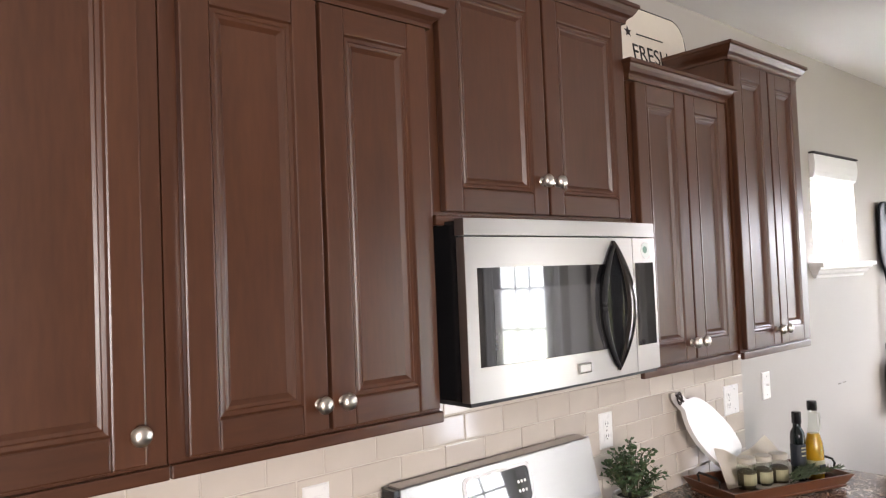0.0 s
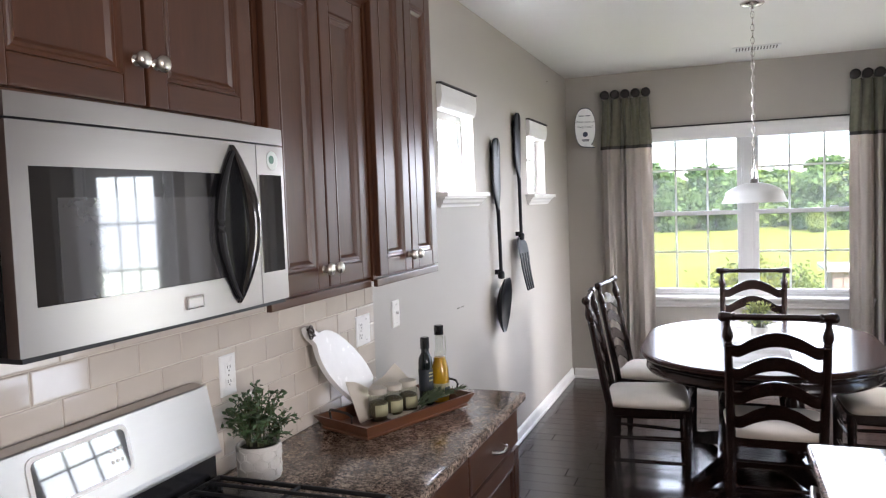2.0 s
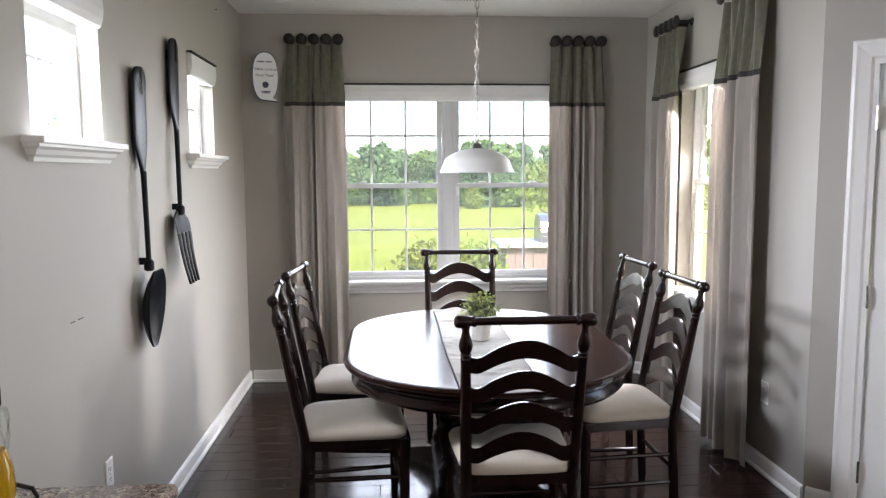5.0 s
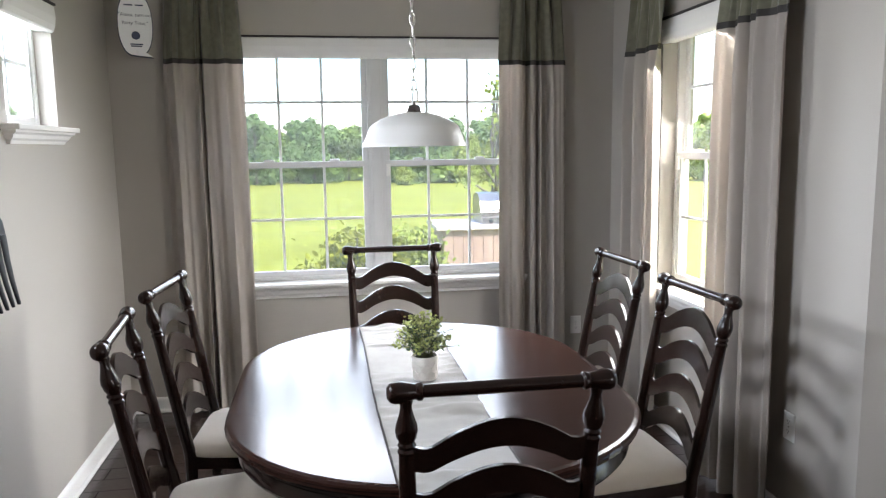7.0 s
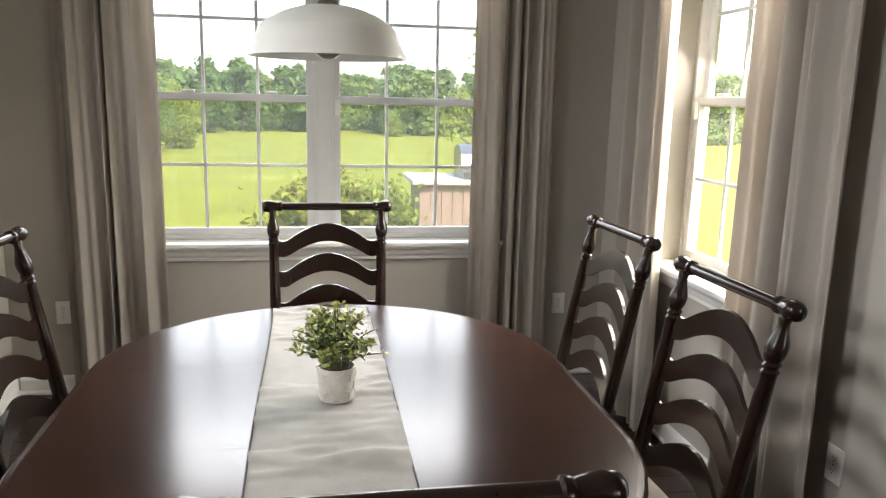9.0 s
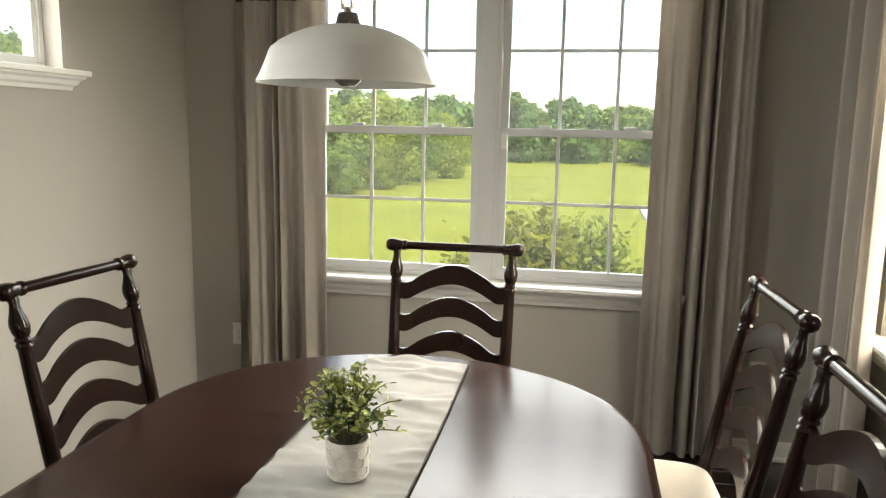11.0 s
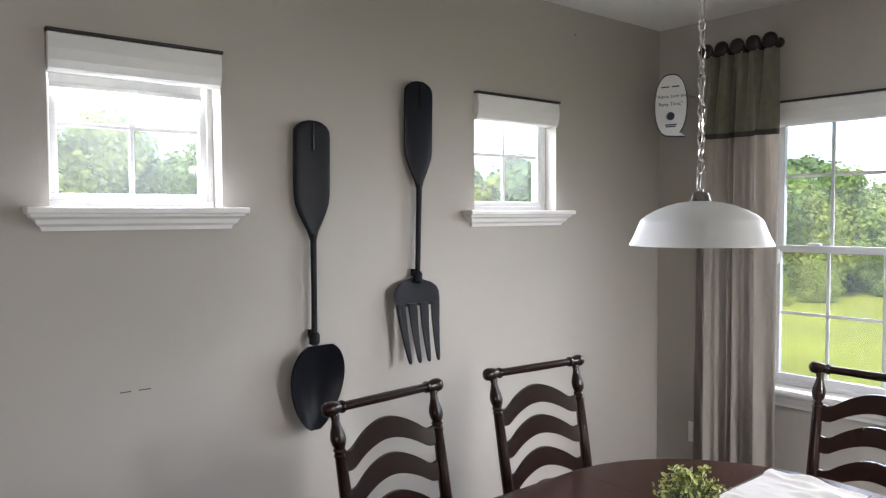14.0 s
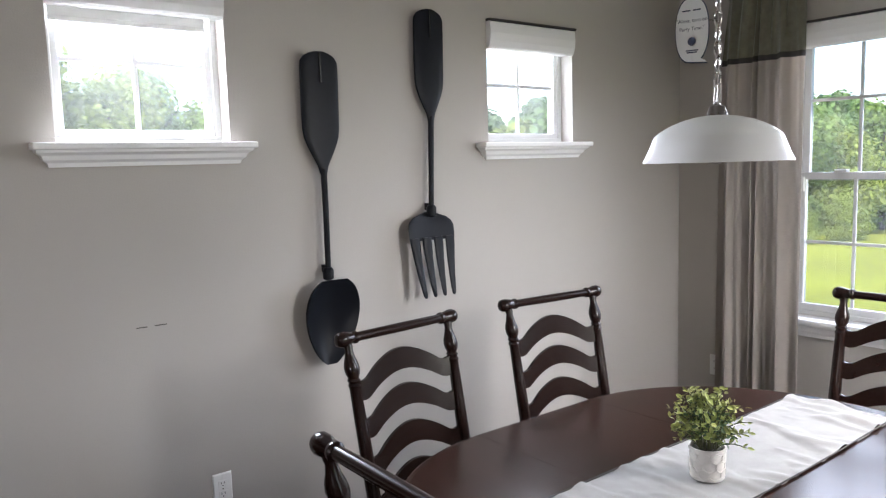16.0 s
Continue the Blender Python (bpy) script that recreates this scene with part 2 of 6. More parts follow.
XZ = Matrix(((1, 0, 0, 0), (0, 0, 1, 0), (0, 1, 0, 0), (0, 0, 0, 1)))

# ---- the shell ----
NY, EX, SY, CZ = 1.62, 7.225, -1.395, 2.722
WX, SZY, TH = -2.6, -4.6, 0.16
NORTH = Matrix.Translation((0, NY, 0))
EAST = Matrix(((0, 1, 0, EX), (-1, 0, 0, 0), (0, 0, 1, 0), (0, 0, 0, 1)))
SOUTH = Matrix(((-1, 0, 0, 0), (0, -1, 0, SY), (0, 0, 1, 0), (0, 0, 0, 1)))
K = math.sqrt(0.5)
CORNER = (4.905, SY)
SLANT = Matrix(((-K, K, 0, CORNER[0]), (-K, -K, 0, CORNER[1]), (0, 0, 1, 0), (0, 0, 0, 1)))
FAR_S = Matrix(((-1, 0, 0, 0), (0, -1, 0, SZY), (0, 0, 1, 0), (0, 0, 0, 1)))
WEST = Matrix(((0, -1, 0, WX), (1, 0, 0, 0), (0, 0, 1, 0), (0, 0, 0, 1)))
SLEN = 1.32
END = (CORNER[0] - K * SLEN, CORNER[1] - K * SLEN)
DIVIDE = Matrix(((0, 1, 0, END[0]), (-1, 0, 0, 0), (0, 0, 1, 0), (0, 0, 0, 1)))


def wall(name, m, a0, a1, holes=(), label=""):
    """A wall along local x, its room face at local y 0, with openings through it."""
    bm = bmesh.new()
    xs = sorted({a0, a1, *[h[0] for h in holes], *[h[1] for h in holes]})
    zs = sorted({0.0, CZ, *[h[2] for h in holes], *[h[3] for h in holes]})
    for x0, x1 in zip(xs, xs[1:]):
        for z0, z1 in zip(zs, zs[1:]):
            if not any(h[0] <= x0 and x1 <= h[1] and h[2] <= z0 and z1 <= h[3] for h in holes):
                box(bm, x0, x1, 0, TH, z0, z1)
    bmesh.ops.remove_doubles(bm, verts=bm.verts, dist=1e-5)
    seen = {}
    for f in bm.faces:
        seen.setdefault(tuple(round(c, 4) for c in f.calc_center_median()), []).append(f)
    bmesh.ops.delete(bm, geom=[f for fs in seen.values() if len(fs) > 1 for f in fs], context="FACES")
    bm.transform(m)
    return tagged(part(name, bm, WALL), label or "greige painted drywall wall", "wall", kind="structure")


W1, W2 = (3.995, 4.555, 1.688, 2.232), (5.77, 6.33, 1.680, 2.222)
WE = (-0.984, 0.776, 0.765, 2.222)
WS = (-6.525, -5.66, 0.80, 2.225)
DOOR = (0.205, 1.025, 0.0, 2.05)
WL = (0.6, 2.4, 0.75, 2.25)
wall("wall_north", NORTH, WX, EX + TH, [W1, W2])
wall("wall_east", EAST, -NY, -SY, [WE])
wall("wall_south", SOUTH, -EX - TH, -CORNER[0], [WS])
wall("wall_slanted", SLANT, 0, SLEN, [DOOR])
wall("wall_divider", DIVIDE, -END[1], -SZY)
wall("wall_far", FAR_S, -END[0] - TH, -WX + TH, [WL])
wall("wall_west", WEST, SZY, NY)

# ceiling slab
tagged(part("ceiling", boxed(WX - TH, EX + TH, SZY - TH, NY + TH, CZ, CZ + 0.14), CEIL), "white textured painted ceiling", "ceiling", kind="structure")
tagged(part("subfloor", boxed(WX - TH, EX + TH, SZY - TH, NY + TH, -0.10, -0.016), SUBFLOOR), "dark joints beneath the hardwood floor", "floor", kind="structure")


def baseboard(m, a0, a1):
    prof = [(0, 0.001), (-0.024, 0.001), (-0.026, 0.012), (-0.020, 0.020), (-0.014, 0.022), (-0.014, 0.072), (-0.011, 0.082), (-0.006, 0.088), (0, 0.092)]
    bm = loft([[Vector((a, y, z)) for y, z in prof] for a in (a0, a1)])
    bm.transform(m)
    return tagged(part("baseboard", bm, TRIM), "white painted wooden baseboard along the wall", "baseboard", kind="structure")


baseboard(NORTH, 3.27, EX)
baseboard(EAST, -NY + 0.026, -SY)
baseboard(SOUTH, -EX + 0.026, -CORNER[0])
baseboard(SLANT, 0.012, DOOR[0] - 0.085)
baseboard(SLANT, DOOR[1] + 0.085, SLEN)
baseboard(DIVIDE, -END[1], -SZY)
baseboard(FAR_S, -END[0], -WX)
baseboard(WEST, SZY, NY)


def sash(parent, m, x0, x1, z0, z1, y, cols, rows, fr=0.035, pane=None, split=0.5):
    """One sash: frame, bars between the panes, panes."""
    s = bmesh.new()
    for q in ((x0, x1, z0, z0 + fr), (x0, x1, z1 - fr, z1), (x0, x0 + fr, z0 + fr, z1 - fr), (x1 - fr, x1, z0 + fr, z1 - fr)):
        box(s, q[0], q[1], y, y + 0.032, q[2], q[3], 0.004)
    s.transform(m)
    s = part("sash", s, VINYL, parent)
    gx0, gx1, gz0, gz1 = x0 + fr, x1 - fr, z0 + fr, z1 - fr
    xs = [gx0, (gx0 + gx1) / 2 - (gx1 - gx0) * 0.177, (gx0 + gx1) / 2 + (gx1 - gx0) * 0.177, gx1] if cols == 3 else [gx0, (gx0 + gx1) / 2, gx1]
    zs = [gz0, gz0 + (gz1 - gz0) * split, gz1]
    bar = 0.008
    for x in xs[1:-1]:
        part("bar", _moved(boxed(x - bar, x + bar, y + 0.009, y + 0.023, gz0, gz1, bevel=0.003), m), VINYL, s)
    for z in zs[1:-1]:
        part("bar", _moved(boxed(gx0, gx1, y + 0.011, y + 0.021, z - bar, z + bar, bevel=0.003), m), VINYL, s)
    for i in range(cols):
        for j in range(rows):
            p = part("pane", _moved(boxed(xs[i], xs[i + 1], y + 0.0155, y + 0.0165, zs[j], zs[j + 1]), m), pane or PANE, s)
            p.visible_shadow = False
    return s


def _moved(bm, m):
    bm.transform(m)
    return bm


def sill(parent, m, x0, x1, z, depth, over=0.075, out=0.07, tall=1.0):
    """Stool with ears and a moulded apron."""
    part("window_sill", _moved(boxed(x0 - over, x1 + over, -out, 0, z - 0.022, z, bevel=0.005), m), TRIM, parent, "white painted wooden sill")
    part("window_sill", _moved(boxed(x0, x1, 0, depth, z - 0.022, z - 0.002), m), TRIM, parent)
    prof = [(0, 0), (-0.052, 0), (-0.050, -0.012), (-0.036, -0.024), (-0.030, -0.044), (-0.018, -0.056), (-0.014, -0.074), (0, -0.074)]
    a, b = x0 - over + 0.062, x1 + over - 0.062
    path = ((a, 0, -1, 0), (a, 0, -1, 1), (b, 0, 1, 1), (b, 0, 1, 0))
    rings = [[Vector((x + dx * -y, y * dy, z - 0.022 + h * tall)) for y, h in prof] for x, _, dx, dy in path]
    part("apron", _moved(loft(rings), m), TRIM, parent)


def reveal(parent, m, x0, x1, z0, z1, y):
    """Vinyl frame set in the opening."""
    bm = bmesh.new()
    f = 0.022
    for q in ((x0, x1, z0, z0 + f), (x0, x1, z1 - f, z1), (x0, x0 + f, z0 + f, z1 - f), (x1 - f, x1, z0 + f, z1 - f)):
        box(bm, q[0], q[1], y, y + 0.075, q[2], q[3], 0.003)
    part("window_frame", _moved(bm, m), VINYL, parent)


def small_window(name, h):
    w = thing(name, "small square window with white frame and four panes", "window", kind="structure")
    x0, x1, z0, z1 = h
    reveal(w, NORTH, x0, x1, z0, z1, 0.075)
    sash(w, NORTH, x0 + 0.02, x1 - 0.02, z0 + 0.02, z1 - 0.02, 0.085, 2, 2, 0.026, HAZEPANE)
    sill(w, NORTH, x0, x1, z0, 0.075, tall=0.72)


def double_hung(parent, m, x0, x1, z0, z1, zm, y, pane=None):
    reveal(parent, m, x0, x1, z0, z1, y)
    sash(parent, m, x0 + 0.022, x1 - 0.022, zm - 0.02, z1 - 0.022, y + 0.040, 3, 2, pane=pane, split=0.54)
    s = sash(parent, m, x0 + 0.022, x1 - 0.022, z0 + 0.022, zm + 0.022, y + 0.006, 3, 2, pane=pane)
    for k in (0.27, 0.73):
        x = x0 + (x1 - x0) * k
        part("latch", _moved(boxed(x - 0.03, x + 0.03, y - 0.004, y + 0.03, zm + 0.022, zm + 0.036, bevel=0.004), m), VINYL, s)
    part("sensor", _moved(boxed(x0 + 0.03, x0 + 0.055, y - 0.012, y + 0.004, zm - 0.075, zm + 0.0, bevel=0.003), m), PLATE, s, "small white alarm sensor")


small_window("window_1", W1)
small_window("window_2", W2)
we = thing("window_3", "wide white double-hung twin window with grid panes", "window", kind="structure")
mid = (WE[0] + WE[1]) / 2
double_hung(we, EAST, WE[0], mid - 0.028, WE[2], WE[3], 1.472, 0.07)
double_hung(we, EAST, mid + 0.028, WE[1], WE[2], WE[3], 1.472, 0.07)
part("mullion", _moved(boxed(mid - 0.030, mid + 0.030, 0.062, 0.145, WE[2], WE[3], bevel=0.004), EAST), VINYL, we)
sill(we, EAST, WE[0], WE[1], WE[2], 0.07)
ws = thing("window_4", "white double-hung window with grid panes", "window", kind="structure")
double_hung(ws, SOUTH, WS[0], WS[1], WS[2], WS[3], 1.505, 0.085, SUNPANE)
sill(ws, SOUTH, WS[0], WS[1], WS[2], 0.085)
# unseen window, added so that light reaches the kitchen from behind
wl = thing("window_5", "wide white living area window, unseen, added for light", "window", kind="structure")
double_hung(wl, FAR_S, WL[0], (WL[0] + WL[1]) / 2 - 0.02, WL[2], WL[3], 1.5, 0.07)
double_hung(wl, FAR_S, (WL[0] + WL[1]) / 2 + 0.02, WL[1], WL[2], WL[3], 1.5, 0.07)
sill(wl, FAR_S, WL[0], WL[1], WL[2], 0.07)


def casing(parent, m, x0, x1, z1):
    """Moulded casing round a door opening."""
    prof = [(0, 0), (0.010, -0.012), (0.020, -0.013), (0.055, -0.019), (0.066, -0.024), (0.078, -0.022), (0.085, -0.010), (0.085, 0)]
    rings = []
    for (x, z, dx, dz) in ((x0, 0, -1, 0), (x0, z1, -1, 1), (x1, z1, 1, 1), (x1, 0, 1, 0)):
        rings.append([Vector((x + dx * w, y, z + dz * w)) for w, y in prof])
    part("casing", _moved(loft(rings), m), TRIM, parent)


def glazed_door():
    d = thing("door_1", "white glazed patio door with grid panes, closed", "door", kind="structure")
    x0, x1, z0, z1 = DOOR
    casing(d, SLANT, x0, x1, z1)
    jamb = bmesh.new()
    for q in ((x0, x0 + 0.02, 0, z1), (x1 - 0.02, x1, 0, z1), (x0 + 0.02, x1 - 0.02, z1 - 0.02, z1)):
        box(jamb, q[0], q[1], 0, TH, q[2], q[3])
    part("jamb", _moved(jamb, SLANT), TRIM, d)
    a0, a1, b0, b1 = x0 + 0.024, x1 - 0.024, 0.012, z1 - 0.024
    y0, y1 = 0.02, 0.062
    st = 0.105
    leaf = bmesh.new()
    for q in ((a0, a0 + st, b0, b1), (a1 - st, a1, b0, b1), (a0 + st, a1 - st, b0, b0 + 0.24), (a0 + st, a1 - st, b1 - 0.12, b1)):
        box(leaf, q[0], q[1], y0, y1, q[2], q[3])
    leaf = part("door_leaf", _moved(leaf, SLANT), TRIM, d)
    gx0, gx1, gz0, gz1 = a0 + st, a1 - st, b0 + 0.24, b1 - 0.12
    for i in (1, 2):
        x = gx0 + (gx1 - gx0) * i / 3
        part("bar", _moved(boxed(x - 0.009, x + 0.009, y0 + 0.01, y1 - 0.01, gz0, gz1, bevel=0.003), SLANT), TRIM, leaf)
    for j in range(1, 5):
        z = gz0 + (gz1 - gz0) * j / 5
        part("bar", _moved(boxed(gx0, gx1, y0 + 0.012, y1 - 0.012, z - 0.009, z + 0.009, bevel=0.003), SLANT), TRIM, leaf)
    for i in range(3):
        for j in range(5):
            p = part("pane", _moved(boxed(gx0 + (gx1 - gx0) * i / 3, gx0 + (gx1 - gx0) * (i + 1) / 3, 0.040, 0.042, gz0 + (gz1 - gz0) * j / 5, gz0 + (gz1 - gz0) * (j + 1) / 5), SLANT), CLEARPANE, leaf)
            p.visible_shadow = False
    for z in (0.22, 1.02, 1.80):
        part("hinge", _moved(rod((x0 + 0.022, -0.006, z - 0.05), (x0 + 0.022, -0.006, z + 0.05), 0.007), SLANT), NICKEL, leaf, "satin nickel hinge")
    part("door_handle", _moved(rod((a1 - 0.05, 0.02, 0.98), (a1 - 0.05, -0.045, 0.98), 0.012), SLANT), NICKEL, leaf)


glazed_door()

# ---- hardwood floor ----
PW = 0.127


def floor_planks():
    fl = thing("floor", "dark espresso hardwood plank floor with satin sheen", "floor", kind="structure")
    rng = random.Random(4)
    rest = bmesh.new()
    near = 0
    x = WX
    while x < EX - 0.001:
        x1 = min(x + PW, EX)
        y = SZY - rng.random() * 0.9
        while y < NY:
            ln = rng.choice((0.7, 0.9, 1.05, 1.2))
            a, b = max(y, SZY) + 0.0008, min(y + ln, NY) - 0.0008
            y += ln
            if b - a < 0.01:
                continue
            dz = rng.uniform(-0.0006, 0.0)
            if x > 3.3 and b > -1.6 or (x > 2.7 and b > 0.9):
                bm = boxed(x + 0.0008, x1 - 0.0008, a, b, -0.015, dz)
                es = [e for e in bm.edges if all(v.co.z > -0.01 for v in e.verts)]
                bmesh.ops.bevel(bm, geom=es, offset=0.0016, segments=1, affect="EDGES")
                part("plank", bm, FLOORWOOD, fl)
                near += 1
            else:
                box(rest, x + 0.0008, x1 - 0.0008, a, b, -0.015, dz)
        x += PW
    tagged(part("planks", rest, FLOORREST, fl), kind="stuff")


floor_planks()

# ---- dining chairs ----
def ladder_chair():
    """Ladder-back chair, its seat's middle at the origin, facing local +y."""
    c = thing("dining_chair", "dark espresso ladder-back dining chair with cream seat", "chair", group="chairs round the table")
    tilt = lambda z: -0.205 - 0.115 * max(0, (z - 0.45)) / 0.60 - 0.02 * max(0, (0.45 - z)) / 0.45
    for s in (-1, 1):
        low = lathe([(0.016, 0.0), (0.021, 0.03), (0.022, 0.40)], 12)
        for v in low.verts:
            v.co.x += s * 0.200
            v.co.y += tilt(v.co.z)
        part("leg", low, ESPRESSO, c, smooth=True)
        prof = [(0.022, 0.40), (0.022, 0.62), (0.020, 0.80), (0.018, 0.905), (0.021, 0.915), (0.0165, 0.922), (0.021, 0.930), (0.0165, 0.937), (0.022, 0.948), (0.025, 0.965), (0.023, 0.980), (0.016, 1.002), (0.0125, 1.020), (0.015, 1.032), (0.012, 1.045)]
        fine = [prof[0]]
        for (r0, z0), (r1, z1) in zip(prof, prof[1:]):
            k = max(1, int((z1 - z0) / 0.06))
            fine += [(r0 + (r1 - r0) * i / k, z0 + (z1 - z0) * i / k) for i in range(1, k + 1)]
        up = lathe(fine, 14)
        for v in up.verts:
            v.co.x += s * (0.200 + 0.012 * max(0, v.co.z - 0.45) / 0.6)
            v.co.y += tilt(v.co.z)
        part("stile", up, ESPRESSO, c, smooth=True)
        leg = lathe([(0.013, 0.0), (0.018, 0.05), (0.021, 0.20), (0.024, 0.40), (0.024, 0.44)], 12)
        for v in leg.verts:
            v.co.x += s * 0.222
            v.co.y += 0.205
        part("leg", leg, ESPRESSO, c, smooth=True)
        for z in (0.16, 0.29):
            part("stretcher", tube([(s * 0.201, tilt(z), z), (s * 0.211, 0, z), (s * 0.221, 0.205, z)], [0.009, 0.012, 0.009], 8), ESPRESSO, c, smooth=True)
    for y, z in ((0.205, 0.20), (0.205, 0.32), (tilt(0.22), 0.22)):
        part("stretcher", tube([(-0.21, y, z), (0, y, z), (0.21, y, z)], [0.009, 0.012, 0.009], 8), ESPRESSO, c, smooth=True)
    rail = lathe([(0.0, -0.252), (0.012, -0.252), (0.020, -0.246), (0.0235, -0.236), (0.0235, -0.222), (0.020, -0.205), (0.0165, -0.192), (0.020, -0.186), (0.020, -0.178), (0.0145, -0.174), (0.0150, -0.09), (0.0155, 0), (0.0150, 0.09), (0.0145, 0.174), (0.020, 0.178), (0.020, 0.186), (0.0165, 0.192), (0.020, 0.205), (0.0235, 0.222), (0.0235, 0.236), (0.020, 0.246), (0.012, 0.252), (0.0, 0.252)], 16, None, pose(0, tilt(1.055), 1.055, 0, 90, 0))
    part("top_rail", rail, ESPRESSO, c, smooth=True)
    for z, w in ((0.545, 0.202), (0.665, 0.204), (0.785, 0.206), (0.900, 0.208)):
        top, bot = [], []
        for i in range(25):
            u = -1 + 2 * i / 24
            arch = 0.058 * max(0.0, math.cos(u * math.pi * 0.62)) ** 1.3 - 0.010 * math.exp(-((abs(u) - 0.80) / 0.16) ** 2)
            top.append((u * w, z + 0.030 + arch))
            bot.append((u * w, z - 0.030 + arch * 0.86))
        bm = bmesh.new()
        n = len(top)
        fr = [[bm.verts.new((x, tilt(h) + dy - 0.020 * (1 - (x / w) ** 2), h)) for x, h in row] for row, dy in ((top, 0.006), (bot, 0.006), (top, -0.006), (bot, -0.006))]
        for i in range(n - 1):
            bm.faces.new((fr[0][i], fr[0][i + 1], fr[1][i + 1], fr[1][i]))
            bm.faces.new((fr[2][i + 1], fr[2][i], fr[3][i], fr[3][i + 1]))
            bm.faces.new((fr[0][i + 1], fr[0][i], fr[2][i], fr[2][i + 1]))
            bm.faces.new((fr[1][i], fr[1][i + 1], fr[3][i + 1], fr[3][i]))
        for i in (0, n - 1):
            bm.faces.new((fr[0][i], fr[1][i], fr[3][i], fr[2][i]))
        part("slat", bm, ESPRESSO, c)
    frame_pts = [(-0.205, -0.215), (0.205, -0.215), (0.238, 0.215), (0.225, 0.232), (-0.225, 0.232), (-0.238, 0.215)]
    part("seat_frame", slab(frame_pts, 0.415, 0.458), ESPRESSO, c)
    rings = []
    for k, z in ((0.985, 0.456), (1.02, 0.464), (1.03, 0.478), (0.99, 0.495), (0.90, 0.506), (0.60, 0.514), (0.25, 0.517)):
        ring = []
        for i in range(40):
            a = 2 * math.pi * i / 40
            ca, sa = math.cos(a), math.sin(a)
            e = 0.28
            x, y = math.copysign(abs(ca) ** e, ca), math.copysign(abs(sa) ** e, sa)
            ring.append(Vector((x * k * (0.222 + 0.016 * y), y * k * 0.218, z)))
        rings.append(ring)
    part("seat", loft(rings), CREAM, c, "cream linen upholstered seat", smooth=True)
    return c


# rail middles and the way each chair faces
chair = ladder_chair()
RAIL = 0.318
for x, y, face in ((4.172, 0.072, -90), (6.376, 0.104, 90), (4.856, 1.036, 185.5), (5.570, 1.042, 175), (5.045, -0.832, 2), (5.785, -0.862, 2.5)):
    f = Vector((-math.sin(radians(face)), math.cos(radians(face))))
    m = pose(x + f.x * RAIL, y + f.y * RAIL, 0, 0, 0, face) @ Matrix.Diagonal((1, 1, 1.004, 1))
    if chair.matrix_basis == Matrix():
        chair.matrix_basis = m
    else:
        copy_thing(chair, m)

# ---- dining table ----
TX, TY, TZ = 5.190, 0.112, 0.760
LEAF = 0.255


def oval(grow=0.0, seg=28, a=0.605, b=0.648):
    pts = []
    for i in range(seg + 1):
        t = -math.pi / 2 + math.pi * i / seg
        pts.append((LEAF + (a + grow) * math.cos(t), (b + grow) * math.sin(t)))
    for i in range(seg + 1):
        t = math.pi / 2 + math.pi * i / seg
        pts.append((-LEAF + (a + grow) * math.cos(t), (b + grow) * math.sin(t)))
    return pts


